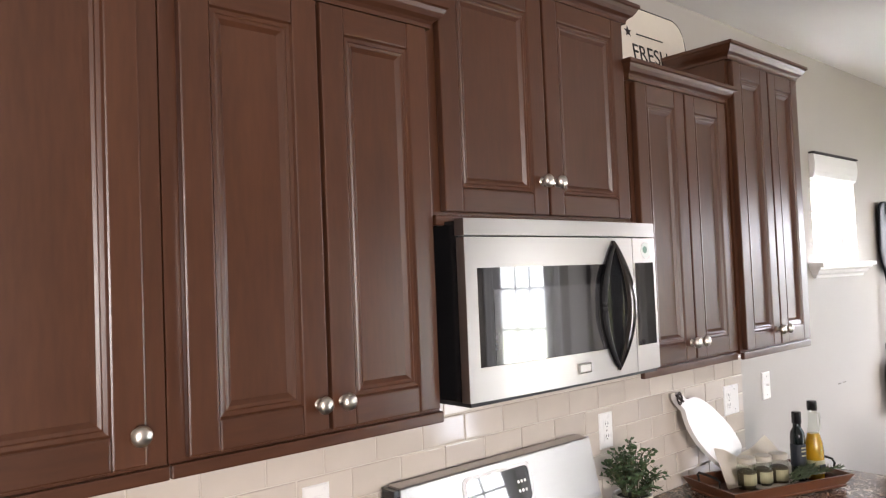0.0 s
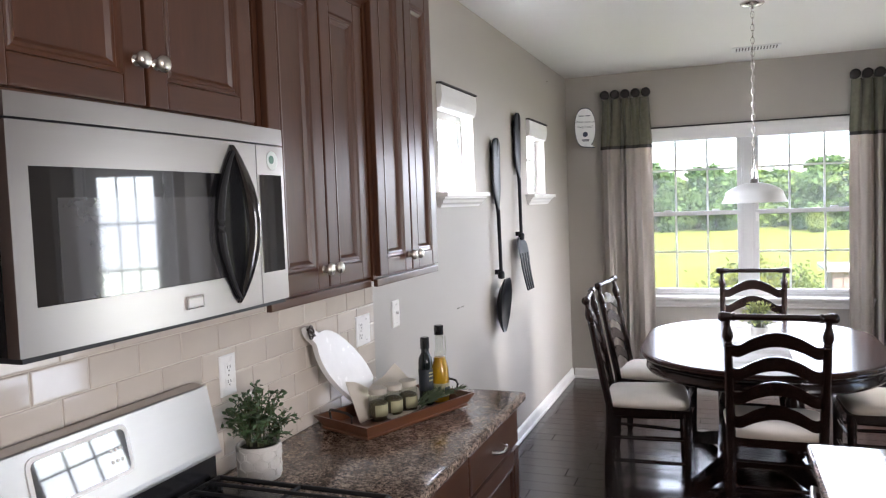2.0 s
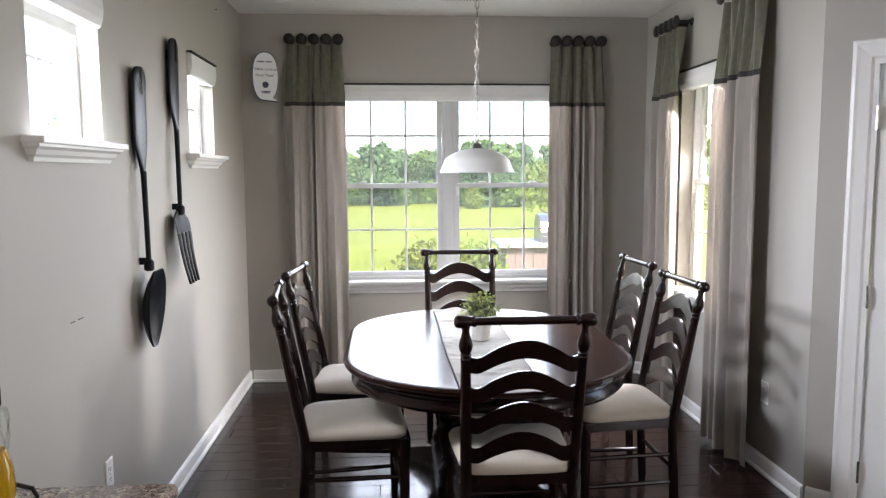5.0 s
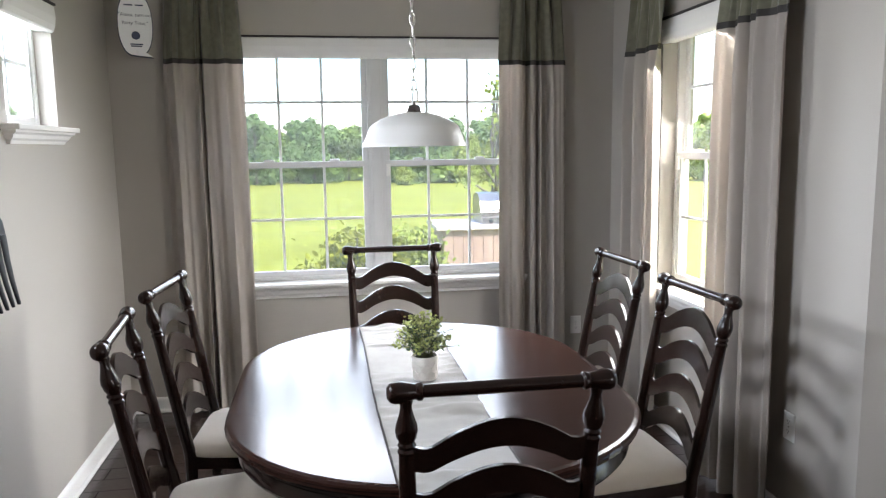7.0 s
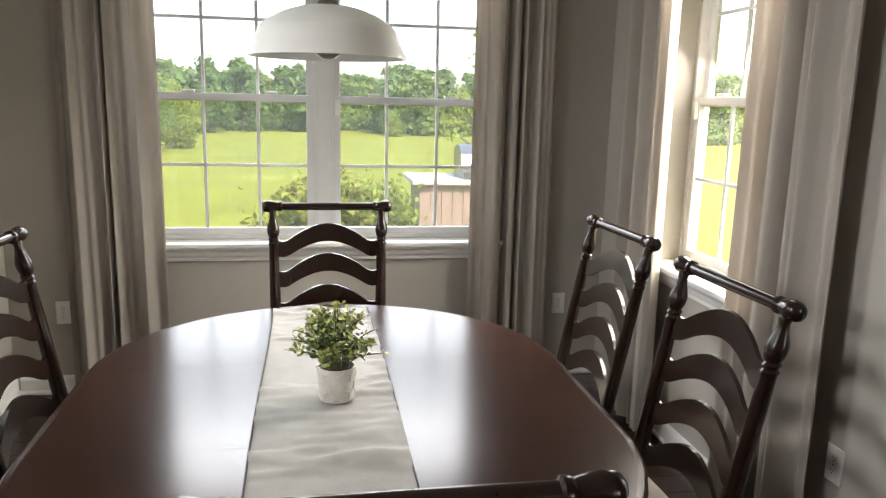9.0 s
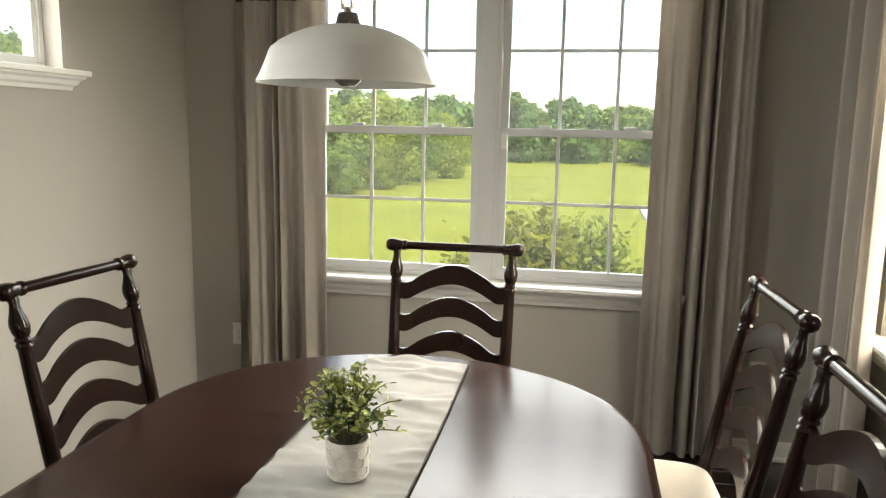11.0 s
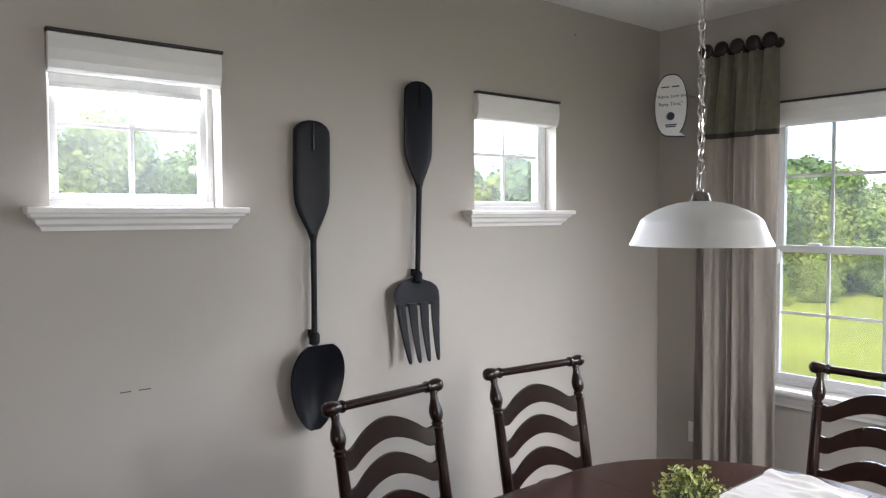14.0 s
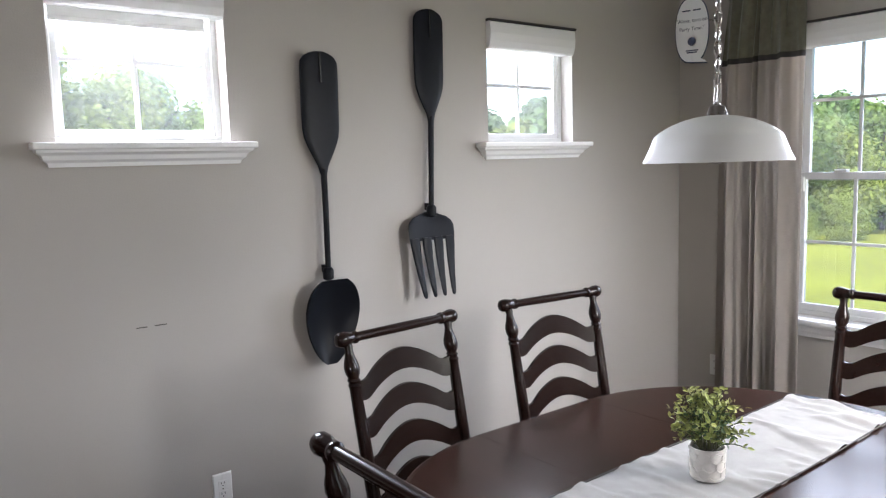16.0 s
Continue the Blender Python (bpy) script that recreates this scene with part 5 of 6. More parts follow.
# ---- base cabinets and worktops ----


def base_cabinet(x0, x1, label, doors):
    b = thing("base_cabinet", label, "cabinet")
    part("body", boxed(x0, x1, 1.055, NY, 0.10, CT - 0.031), CHERRY, b)
    part("toe_kick", boxed(x0, x1, 1.12, NY, 0.0, 0.10), CHERRY_X, b)
    for a, c, kx in doors:
        dw = part("drawer_front", boxed(a, c, 1.034, 1.055, 0.712, 0.845, bevel=0.007), CHERRY_X, b)
        mid = (a + c) / 2
        part("pull", tube([(mid - 0.048, 1.034, 0.778), (mid - 0.046, 1.012, 0.776), (mid - 0.02, 1.004, 0.773), (mid, 1.002, 0.776), (mid + 0.02, 1.004, 0.773), (mid + 0.046, 1.012, 0.776), (mid + 0.048, 1.034, 0.778)], [0.008, 0.0055, 0.0045, 0.008, 0.0045, 0.0055, 0.008], 8), CHROME, dw, "bright nickel pull", smooth=True)
        panel_door(b, a, c, 0.125, 0.700, 1.034, (a + 0.03 if kx < 0 else c - 0.03, 0.64))
    return b


base_cabinet(1.968, 3.110, "dark cherry base cabinet with drawers beside the range", ((1.985, 2.520, 1), (2.535, 3.095, -1)))
base_cabinet(-0.32, 1.200, "dark cherry base cabinet with drawers", ((-0.30, 0.17, 1), (0.18, 0.68, -1), (0.69, 1.185, -1)))


def worktop(name, x0, x1, y0, y1, label):
    r = 0.02
    pts = []
    for cx, cy, s in ((x1 - r, y1 - r, 0), (x0 + r, y1 - r, 1), (x0 + r, y0 + r, 2), (x1 - r, y0 + r, 3)):
        for k in range(6):
            t = math.pi / 2 * (s + k / 5)
            pts.append((cx + r * math.cos(t), cy + r * math.sin(t)))
    rings = []
    for g, z in ((-0.008, CT - 0.030), (-0.002, CT - 0.028), (0, CT - 0.022), (0, CT - 0.008), (-0.002, CT - 0.002), (-0.008, CT)):
        rings.append([Vector((x + math.copysign(g * -1, (x0 + x1) / 2 - x) * -1 * -1, y + math.copysign(-g, (y0 + y1) / 2 - y), z)) for x, y in pts])
    return tagged(part(name, loft(rings), GRANITE, smooth=True), label, "countertop")


worktop("countertop", 1.966, 3.165, 1.014, NY - 0.001, "polished speckled brown granite countertop beside the range")
worktop("countertop", -0.32, 1.202, 1.014, NY - 0.001, "polished speckled brown granite countertop")
worktop("island_top", 0.35, 2.770, -0.93, 0.072, "polished speckled granite island worktop")
isl = thing("kitchen_island", "dark cherry kitchen island with panelled sides", "island")
part("body", boxed(0.39, 2.72, -0.87, 0.020, 0.10, CT - 0.031), CHERRY, isl)
part("toe_kick", boxed(0.42, 2.68, -0.84, -0.03, 0.0, 0.10), CHERRY_X, isl)
for a, b in ((1.52, 2.10), (2.12, 2.70)):
    part("drawer_front", boxed(a, b, 0.020, 0.040, 0.712, 0.845, bevel=0.006), CHERRY_X, isl)
    part("cupboard_front", boxed(a, b, 0.020, 0.040, 0.125, 0.700, bevel=0.006), CHERRY, isl)
part("dishwasher_front", boxed(0.89, 1.50, 0.020, 0.045, 0.11, 0.845, bevel=0.008), STEEL, isl, "stainless dishwasher front")
part("end_panel", boxed(2.72, 2.738, -0.87, 0.020, 0.0, CT - 0.031, bevel=0.003), CHERRY, isl)
part("towel_bar", tube([(2.66, 0.040, 0.79), (2.66, 0.066, 0.795), (2.60, 0.072, 0.795), (2.20, 0.072, 0.795), (2.16, 0.066, 0.795), (2.16, 0.040, 0.79)], 0.008, 8), STEEL, isl, smooth=True)

# ---- serving tray with jars and bottles ----
TRAYWOOD = mat("warm brown tray wood", (0.125, 0.045, 0.019), 0.38, vary=0.25, scale=5, grain=40, bump=0.08, stretch=(0.8, 6, 6), coat=0.2)
LINEN = mat("natural linen napkin", (0.66, 0.60, 0.51), 0.9, vary=0.08, grain=400, bump=0.4)
MARBLE = mat("white marble board", (0.78, 0.76, 0.73), 0.25, vary=0.05, scale=7, grain=30, bump=0.0)
HERB = mat("dried green herbs", (0.085, 0.070, 0.040), 0.9, vary=0.4, scale=60, grain=300, bump=0.6)
JARGLASS = glass_mat("jar glass", (0.93, 0.95, 0.92))
OIL = clear_mat("golden olive oil", (0.80, 0.46, 0.02), through_light=0.5)
GREENGLASS = mat("black green bottle glass", (0.006, 0.010, 0.010), 0.06, vary=0.1, bump=0)
LABELP = mat("cream paper label", (0.36, 0.34, 0.20), 0.7, vary=0.08, grain=120)
DARKLABEL = mat("dark label", (0.016, 0.022, 0.030), 0.5, vary=0.3, grain=90)
LEATHER = mat("dark leather strap", (0.03, 0.02, 0.015), 0.6, vary=0.2, grain=150)
ROSEMARY = mat("rosemary needle", (0.055, 0.075, 0.035), 0.6, vary=0.3, island=0.4)
TM = pose(2.727, 1.362, CT, 0, 0, -20.7)
LID = mat("cream enamelled lid", (0.50, 0.46, 0.38), 0.4, 0.0, vary=0.1, grain=120, bump=0.05)


def tray():
    t = thing("serving_tray", "warm brown wooden serving tray with dark metal handles", "tray", TM)
    a, b = 0.238, 0.102
    part("base", boxed(-a, a, -b, b, 0.001, 0.012), TRAYWOOD, t)
    prof = [(0.0, 0.002), (0.008, 0.002), (0.010, 0.008), (0.007, 0.011), (0.009, 0.014), (0.028, 0.046), (0.029, 0.049), (0.020, 0.049), (0.0, 0.012)]
    corners = ((1, 1), (-1, 1), (-1, -1), (1, -1))
    for i in range(4):
        c0, c1 = corners[i], corners[(i + 1) % 4]
        rings = [[Vector((c[0] * (a + p), c[1] * (b + p), z)) for p, z in prof] for c in (c0, c1)]
        part("side", loft(rings), TRAYWOOD, t)
    for s in (-1, 1):
        part("handle", tube([(s * (a + 0.020), -0.05, 0.046), (s * (a + 0.022), -0.055, 0.072), (s * (a + 0.028), -0.04, 0.082), (s * (a + 0.030), 0, 0.084), (s * (a + 0.028), 0.04, 0.082), (s * (a + 0.022), 0.055, 0.072), (s * (a + 0.020), 0.05, 0.046)], 0.0045, 8), BRONZE, t, "dark bronze handle", smooth=True)


tray()


def on_tray(x, y, z=0.0125):
    return TM @ Matrix.Translation((x, y, z))


def spice_jar(x, y):
    j = thing("spice_jar", "small glass jar of dried herbs with cream lid", "jar", on_tray(x, y) @ Matrix.Scale(1.22, 4), group="spice jars on the tray")
    part("glass", lathe([(0.0, 0.0), (0.025, 0.0), (0.027, 0.004), (0.027, 0.062), (0.024, 0.072), (0.022, 0.078)], 20), JARGLASS, j, smooth=True)
    part("herbs", lathe([(0.0, 0.002), (0.0245, 0.002), (0.0250, 0.050), (0.012, 0.056), (0.0, 0.055)], 18), HERB, j, "dried green herbs", smooth=True)
    part("lid", lathe([(0.0245, 0.074), (0.0260, 0.075), (0.0260, 0.088), (0.0235, 0.0905), (0.0, 0.0915)], 22), LID, j, "cream screw lid", smooth=True)
    lb = bmesh.new()
    for i in range(9):
        a0, a1 = [math.radians(-150 + 120 * k / 9) for k in (i, i + 1)]
        vs = [lb.verts.new((0.0274 * math.cos(q), 0.0274 * math.sin(q), z)) for q, z in ((a0, 0.014), (a1, 0.014), (a1, 0.046), (a0, 0.046))]
        lb.faces.new(vs)
    part("paper_label", lb, LABELP, j, "cream paper label")


for k in range(3):
    spice_jar(-0.090 + k * 0.069, 0.004 - 0.004 * k)


def dark_bottle(x, y):
    b = thing("vinegar_bottle", "tall dark glass bottle with black cap", "bottle", on_tray(x, y) @ Matrix.Scale(1.19, 4))
    part("bottle", lathe([(0.0, 0.0), (0.020, 0.0), (0.022, 0.004), (0.022, 0.130), (0.020, 0.145), (0.012, 0.160), (0.0115, 0.178)], 20), GREENGLASS, b, smooth=True)
    part("cap", lathe([(0.0135, 0.172), (0.014, 0.174), (0.014, 0.205), (0.012, 0.207), (0.0, 0.207)], 18), BLACK, b, "black cap", smooth=True)
    lb = bmesh.new()
    lathe([(0.0224, 0.045), (0.0224, 0.110)], 20, lb)
    part("paper_label", lb, DARKLABEL, b, "dark paper label")
    for z in (0.075, 0.088, 0.098):
        part("print", boxed(-0.010, 0.008, -0.0232, -0.0222, z, z + 0.004), LABELP, b)


def oil_bottle(x, y):
    b = thing("oil_bottle", "clear glass bottle of golden olive oil with handle", "bottle", on_tray(x, y) @ Matrix.Scale(1.16, 4))
    shape = [(0.0, 0.0), (0.026, 0.0), (0.028, 0.004), (0.0285, 0.080), (0.026, 0.115), (0.017, 0.150), (0.0125, 0.175), (0.0125, 0.212), (0.014, 0.216)]
    part("oil", lathe([(0.0, 0.003), (0.0265, 0.003), (0.0272, 0.080), (0.0247, 0.114), (0.0170, 0.143), (0.0, 0.1435)], 24), OIL, b, "golden olive oil", smooth=True)
    part("glass", lathe(shape, 24), JARGLASS, b, smooth=True)
    part("cap", lathe([(0.0145, 0.214), (0.0150, 0.216), (0.0150, 0.242), (0.013, 0.244), (0.0, 0.244)], 18), BLACK, b, "black cap", smooth=True)
    part("ring", tube([(0.012, 0, 0.205), (0.026, 0, 0.203), (0.030, 0, 0.185), (0.029, 0, 0.160), (0.022, 0, 0.135)], 0.004, 8), JARGLASS, b, smooth=True)
    lb = bmesh.new()
    lathe([(0.0291, 0.022), (0.0291, 0.062)], 24, lb)
    part("paper_label", lb, LABELP, b, "paper label")
    part("print", boxed(-0.013, 0.012, -0.0298, -0.0288, 0.034, 0.050), DARKLABEL, b)


dark_bottle(0.148, 0.000)
oil_bottle(0.206, -0.018)


def napkin():
    bm = bmesh.new()
    n = 16
    for k, (cx, cy, rot, s) in enumerate(((0.050, 0.050, 16, 0.135), (-0.075, 0.040, -14, 0.080))):
        m = pose(cx, cy, 0.0, 0, 0, rot)
        grid = []
        for i in range(n + 1):
            grid.append([])
            for j in range(n + 1):
                u, v = -1 + 2 * i / n, -1 + 2 * j / n
                z = 0.018 + k * 0.004 + 0.088 * max(0, (v + (0.45, -0.45)[k] * u + 0.35)) ** 1.1 * 0.72 + 0.004 * math.sin(5 * u + 3 * v + k)
                grid[-1].append(bm.verts.new(m @ Vector((u * s, v * s * 0.62, z))))
        for i in range(n):
            for j in range(n):
                bm.faces.new((grid[i][j], grid[i + 1][j], grid[i + 1][j + 1], grid[i][j + 1]))
    ext = bmesh.ops.extrude_face_region(bm, geom=list(bm.faces))
    for e in ext["geom"]:
        if isinstance(e, bmesh.types.BMVert):
            e.co.z -= 0.003
    tagged(part("napkin", bm, LINEN, smooth=True, m=TM), "folded natural linen napkin lying in the tray", "napkin")


napkin()


def rosemary():
    rng = random.Random(11)
    bm = bmesh.new()
    for s in range(9):
        p0 = Vector((0.02 + 0.014 * s, -0.080 + 0.014 * (s % 4), 0.036 + 0.008 * (s % 3)))
        p1 = p0 + Vector((0.115, rng.uniform(-0.02, 0.03), rng.uniform(0.005, 0.030)))
        tube([p0, (p0 + p1) / 2 + Vector((0, 0, 0.008)), p1], 0.0016, 5, bm)
        for k in range(70):
            t = k / 70
            c = p0.lerp(p1, t) + Vector((0, 0, 0.016 * t * (1 - t) * 2))
            d = Vector((0.5, rng.uniform(-1, 1), rng.uniform(-0.5, 1))).normalized() * rng.uniform(0.014, 0.024)
            w = Vector((0.0, 0.0014, 0.0014))
            vs = [bm.verts.new(q) for q in (c - w, c + w, c + d)]
            bm.faces.new(vs)
    tagged(part("rosemary", bm, ROSEMARY, m=TM), "sprigs of dark green rosemary lying in the tray", "herbs")


rosemary()


def cutting_board():
    b = thing("cutting_board", "white marble paddle board leaning against the tiles", "cutting board")
    m = Matrix.Translation((2.785, 1.500, CT + 0.070)) @ pose(0, 0, 0, -18, 0, 0) @ pose(0, 0, 0, 0, -44, 0) @ Matrix.Scale(1.12, 4)
    def half(z):
        """Half width of the paddle: an oval blade drawn into a short neck."""
        blade = 0.088 * max(0.0, 1 - abs((z - 0.135) / 0.165) ** 2.4) ** 0.5
        neck = 0.021 * (1 - max(0.0, (z - 0.325) / 0.034) ** 2) ** 0.5
        return (blade ** 4 + neck ** 4) ** 0.25

    hs = [0.0 + 0.3588 * k / 44 for k in range(45)]
    body = [(half(z), z) for z in hs] + [(-half(z), z) for z in reversed(hs)]
    bm = slab(body, -0.008, 0.008)
    bm.transform(m @ XZ)
    part("board", bm, MARBLE, b)
    for tilt, big in ((0.0, 0.020), (0.9, 0.016), (2.0, 0.018)):
        loop = []
        for k in range(16):
            t = 2 * math.pi * k / 16
            loop.append(m @ Vector((big * math.cos(t) * math.cos(tilt) - 0.006, -0.013 - 0.006 * math.sin(t + tilt), 0.338 + big * math.sin(t) * 0.9)))
        part("strap", tube(loop, 0.0032, 6, closed=True), LEATHER, b, "dark leather strap", smooth=True)


cutting_board()
leafy("potted_plant", "bushy dark green plant in pale embossed pot", (2.102, 1.500, CT + 0.001), 0.062, 0.095, 0.115, 0.165, 900, 0.0095, (LEAFMAT,), 9, taper=0.93, sprigs=60)

# knife block at the far side of the range
kb = thing("knife_block", "tan wooden knife block standing beside the range", "knife block")
KW = mat("tan beech wood", (0.34, 0.19, 0.09), 0.45, vary=0.2, scale=5, grain=50, stretch=(6, 6, 1))
bm = slab([(-0.05, 0.0), (0.06, 0.0), (0.10, 0.13), (0.02, 0.19)], -0.055, 0.055)
bm.transform(Matrix.Translation((1.085, 1.47, CT + 0.001)) @ pose(0, 0, 0, 0, 0, 40) @ XZ)
part("block", bm, KW, kb)
for i in range(3):
    for j in range(2):
        p = Matrix.Translation((1.085, 1.47, CT)) @ pose(0, 0, 0, 0, 0, 40) @ Vector((0.045 + 0.025 * j, -0.035 + 0.033 * i, 0.165 - 0.02 * j))
        part("knife_handle", rod(p, p + Vector((0.02, 0.015, 0.055)), 0.008, 8), KW, kb)

# ---- farmhouse sign on the cabinets ----
ENAMEL = mat("ivory enamel", (0.72, 0.66, 0.56), 0.35, vary=0.04, scale=6, grain=60)
fs = thing("farmhouse_sign", "ivory enamel sign with black rim and lettering", "sign")
SM = Matrix.Translation((2.36, 1.545, 2.300)) @ pose(0, 0, 0, -8, 0, 0)


def rounded(w, h, r, seg=6):
    pts = []
    for cx, cz, s in ((w - r, h - r, 0), (-w + r, h - r, 1), (-w + r, -h + r, 2), (w - r, -h + r, 3)):
        for k in range(seg + 1):
            t = math.pi / 2 * (s + k / seg)
            pts.append((cx + r * math.cos(t), cz + r * math.sin(t)))
    return pts


bm = slab([(x, z + 0.165) for x, z in rounded(0.33, 0.165, 0.07)], -0.004, 0.004)
bm.transform(SM @ XZ)
part("plate", bm, ENAMEL, fs)
part("rim", tube([SM @ Vector((x, 0, z + 0.165)) for x, z in rounded(0.33, 0.165, 0.07)], 0.005, 6, closed=True), BLACK, fs, "black rolled rim")


def lettering(parent, text, m, size, material, align="CENTER", thick=0.0006):
    cu = bpy.data.curves.new("lettering", "FONT")
    cu.body, cu.size, cu.align_x, cu.align_y, cu.extrude = text, size, align, "CENTER", thick
    tmp = bpy.data.objects.new("tmp", cu)
    scene.collection.objects.link(tmp)
    dg = bpy.context.evaluated_depsgraph_get()
    me = bpy.data.meshes.new_from_object(tmp.evaluated_get(dg))
    bpy.data.objects.remove(tmp)
    me.materials.clear()
    me.materials.append(material)
    me.transform(m)
    ob = new("lettering", me)
    ob.parent = parent
    return ob


FACE = Matrix(((1, 0, 0, 0), (0, 0, -1, 0), (0, 1, 0, 0), (0, 0, 0, 1)))
lettering(fs, "FRESH", SM @ Matrix.Translation((0.075, -0.0055, 0.150)) @ FACE, 0.085, BLACK)
part("rule", _moved(boxed(0.00, 0.17, -0.006, -0.004, 0.222, 0.226), SM), BLACK, fs)
star = []
for k in range(10):
    t = math.pi / 2 + math.pi * k / 5
    r = 0.022 if k % 2 == 0 else 0.009
    star.append((-0.05 + r * math.cos(t), 0.224 + r * math.sin(t)))
bm = slab(star, 0.0045, 0.006)
bm.transform(SM @ Matrix(((1, 0, 0, 0), (0, 0, -1, 0), (0, 1, 0, 0), (0, 0, 0, 1))))
part("star", bm, BLACK, fs)

for ob in scene.objects:
    if ob not in earlier and ob.parent is None:
        ob.location.x += KX

# ---- switch and outlet plates ----


def plate_on(m, x, z, gangs, kind, label, y=0.0):
    w = 0.0355 + 0.023 * (gangs - 1)
    p = thing("wall_plate", label, "outlet" if kind == "outlet" else "switch")
    bm = loft([[Vector((x + sx * (w - q), y - h, z + sz * (0.058 - q))) for sx, sz in ((-1, -1), (1, -1), (1, 1), (-1, 1))] for q, h in ((0, 0), (0, 0.003), (0.004, 0.006))])
    part("plate", _moved(bm, m), PLATE, p)
    for g in range(gangs):
        cx = x + (g - (gangs - 1) / 2) * 0.046
        kd = kind if g == 0 else "blank"
        if kd == "outlet":
            for s in (-1, 1):
                f = part("socket", _moved(boxed(cx - 0.016, cx + 0.016, y - 0.0075, y - 0.005, z + s * 0.020 - 0.013, z + s * 0.020 + 0.013, bevel=0.001), m), PLATE, p)
                for dx in (-0.006, 0.006):
                    part("slot", _moved(boxed(cx + dx - 0.001, cx + dx + 0.001, y - 0.0082, y - 0.007, z + s * 0.020 - 0.001, z + s * 0.020 + 0.007), m), SLOT, f)
                part("slot", _moved(boxed(cx - 0.002, cx + 0.002, y - 0.0082, y - 0.007, z + s * 0.020 - 0.009, z + s * 0.020 - 0.005), m), SLOT, f)
        elif kd == "switch":
            part("toggle", _moved(boxed(cx - 0.004, cx + 0.004, y - 0.020, y - 0.005, z - 0.002, z + 0.010, bevel=0.001), m), PLATE, p)
        for s in (-1, 1):
            part("screw", _moved(boxed(cx - 0.002, cx + 0.002, y - 0.0068, y - 0.0055, z + s * (0.040 if kd != "outlet" else 0.0) - 0.002, z + s * (0.040 if kd != "outlet" else 0.0) + 0.002), m), NICKEL, p)


plate_on(NORTH, 3.405, 1.165, 1, "switch", "white light switch plate on the wall")
plate_on(NORTH, 3.078, 1.150, 2, "outlet", "white two-gang outlet plate on the tiles", -0.008)
plate_on(NORTH, 2.239, 1.165, 1, "outlet", "white outlet plate on the tiles", -0.008)
plate_on(NORTH, 1.133, 1.165, 1, "outlet", "white outlet plate on the tiles", -0.008)
plate_on(NORTH, 4.445, 0.44, 1, "outlet", "white outlet plate low on the wall")
plate_on(EAST, -1.372, 0.416, 1, "outlet", "white outlet plate low on the wall")
plate_on(EAST, 1.165, 0.406, 1, "outlet", "white outlet plate low on the wall")
plate_on(SOUTH, -5.292, 0.427, 1, "outlet", "white outlet plate low on the wall")

# ---- speech bubble sign ----
SIGNW = mat("glossy white sign board", (0.78, 0.79, 0.80), 0.3, vary=0.02, bump=0)
INK = mat("navy print", (0.03, 0.04, 0.08), 0.5, vary=0.05, bump=0)
sg = thing("wall_sign", "white speech bubble sign with dark lettering on wall", "sign")
GM = EAST @ pose(-1.415, -0.190, 2.252, 0, 0, 15)


def bubble(k):
    pts = []
    for i in range(40):
        t = math.radians(-62 + 318 * i / 39)
        pts.append((k * 0.090 * math.copysign(abs(math.cos(t)) ** 0.8, math.cos(t)), k * 0.172 * math.copysign(abs(math.sin(t)) ** 0.9, math.sin(t))))
    pts += [(k * 0.022, -k * 0.170), (k * 0.088, -0.176 * k), (k * 0.080, -0.10 * k)]
    return pts[:40] + [(k * 0.000, -k * 0.171), (k * 0.086, -0.178 * k)]


bm = slab(bubble(1.0), 0.0, 0.006)
bm.transform(GM @ FACE)
part("board", bm, INK, sg, "navy edged board")
bm = slab(bubble(0.955), 0.0055, 0.0075)
bm.transform(GM @ FACE)
part("face", bm, SIGNW, sg, "white printed face")
for i, tx in enumerate(("\"Alexa, turn on", "Party Time.\"")):
    lettering(sg, tx, GM @ Matrix.Translation((0, -0.0078, 0.050 - 0.043 * i)) @ FACE, 0.0265, INK)
for x0, x1, z in ((-0.052, -0.008, 0.098), (0.006, 0.046, 0.098), (-0.030, 0.034, -0.108), (-0.026, 0.028, -0.118)):
    part("print", _moved(boxed(x0, x1, -0.0085, -0.0072, z, z + 0.007), GM), INK, sg)
part("emblem", _moved(lathe([(0, 0.0072), (0.022, 0.0072), (0.022, 0.0084), (0, 0.0084)], 20, None, Matrix.Translation((0, 0, -0.058)) @ FACE), GM), INK, sg, "round dark emblem")

for x in (-0.03, 0.03):
    a = GM @ Vector((x, -0.001, 0.06))
    part("standoff", rod(a, (EX - 0.001, a.y, a.z), 0.004, 8), NICKEL, sg, "thin metal standoff")

# small scuffs and a nail left in the paint
SCUFF = mat("dark scuff", (0.10, 0.09, 0.08), 0.8, vary=0.2)
for x0, x1, z, n in ((4.190, 4.225, 1.072, "scuff"), (4.250, 4.290, 1.072, "scuff"), (6.467, 6.473, 2.586, "nail")):
    tagged(part(n, _moved(boxed(x0, x1, -0.0022 if n == "scuff" else -0.012, 0, z, z + 0.0035), NORTH), SCUFF), "small dark scuff mark in greige paint", "wall mark")

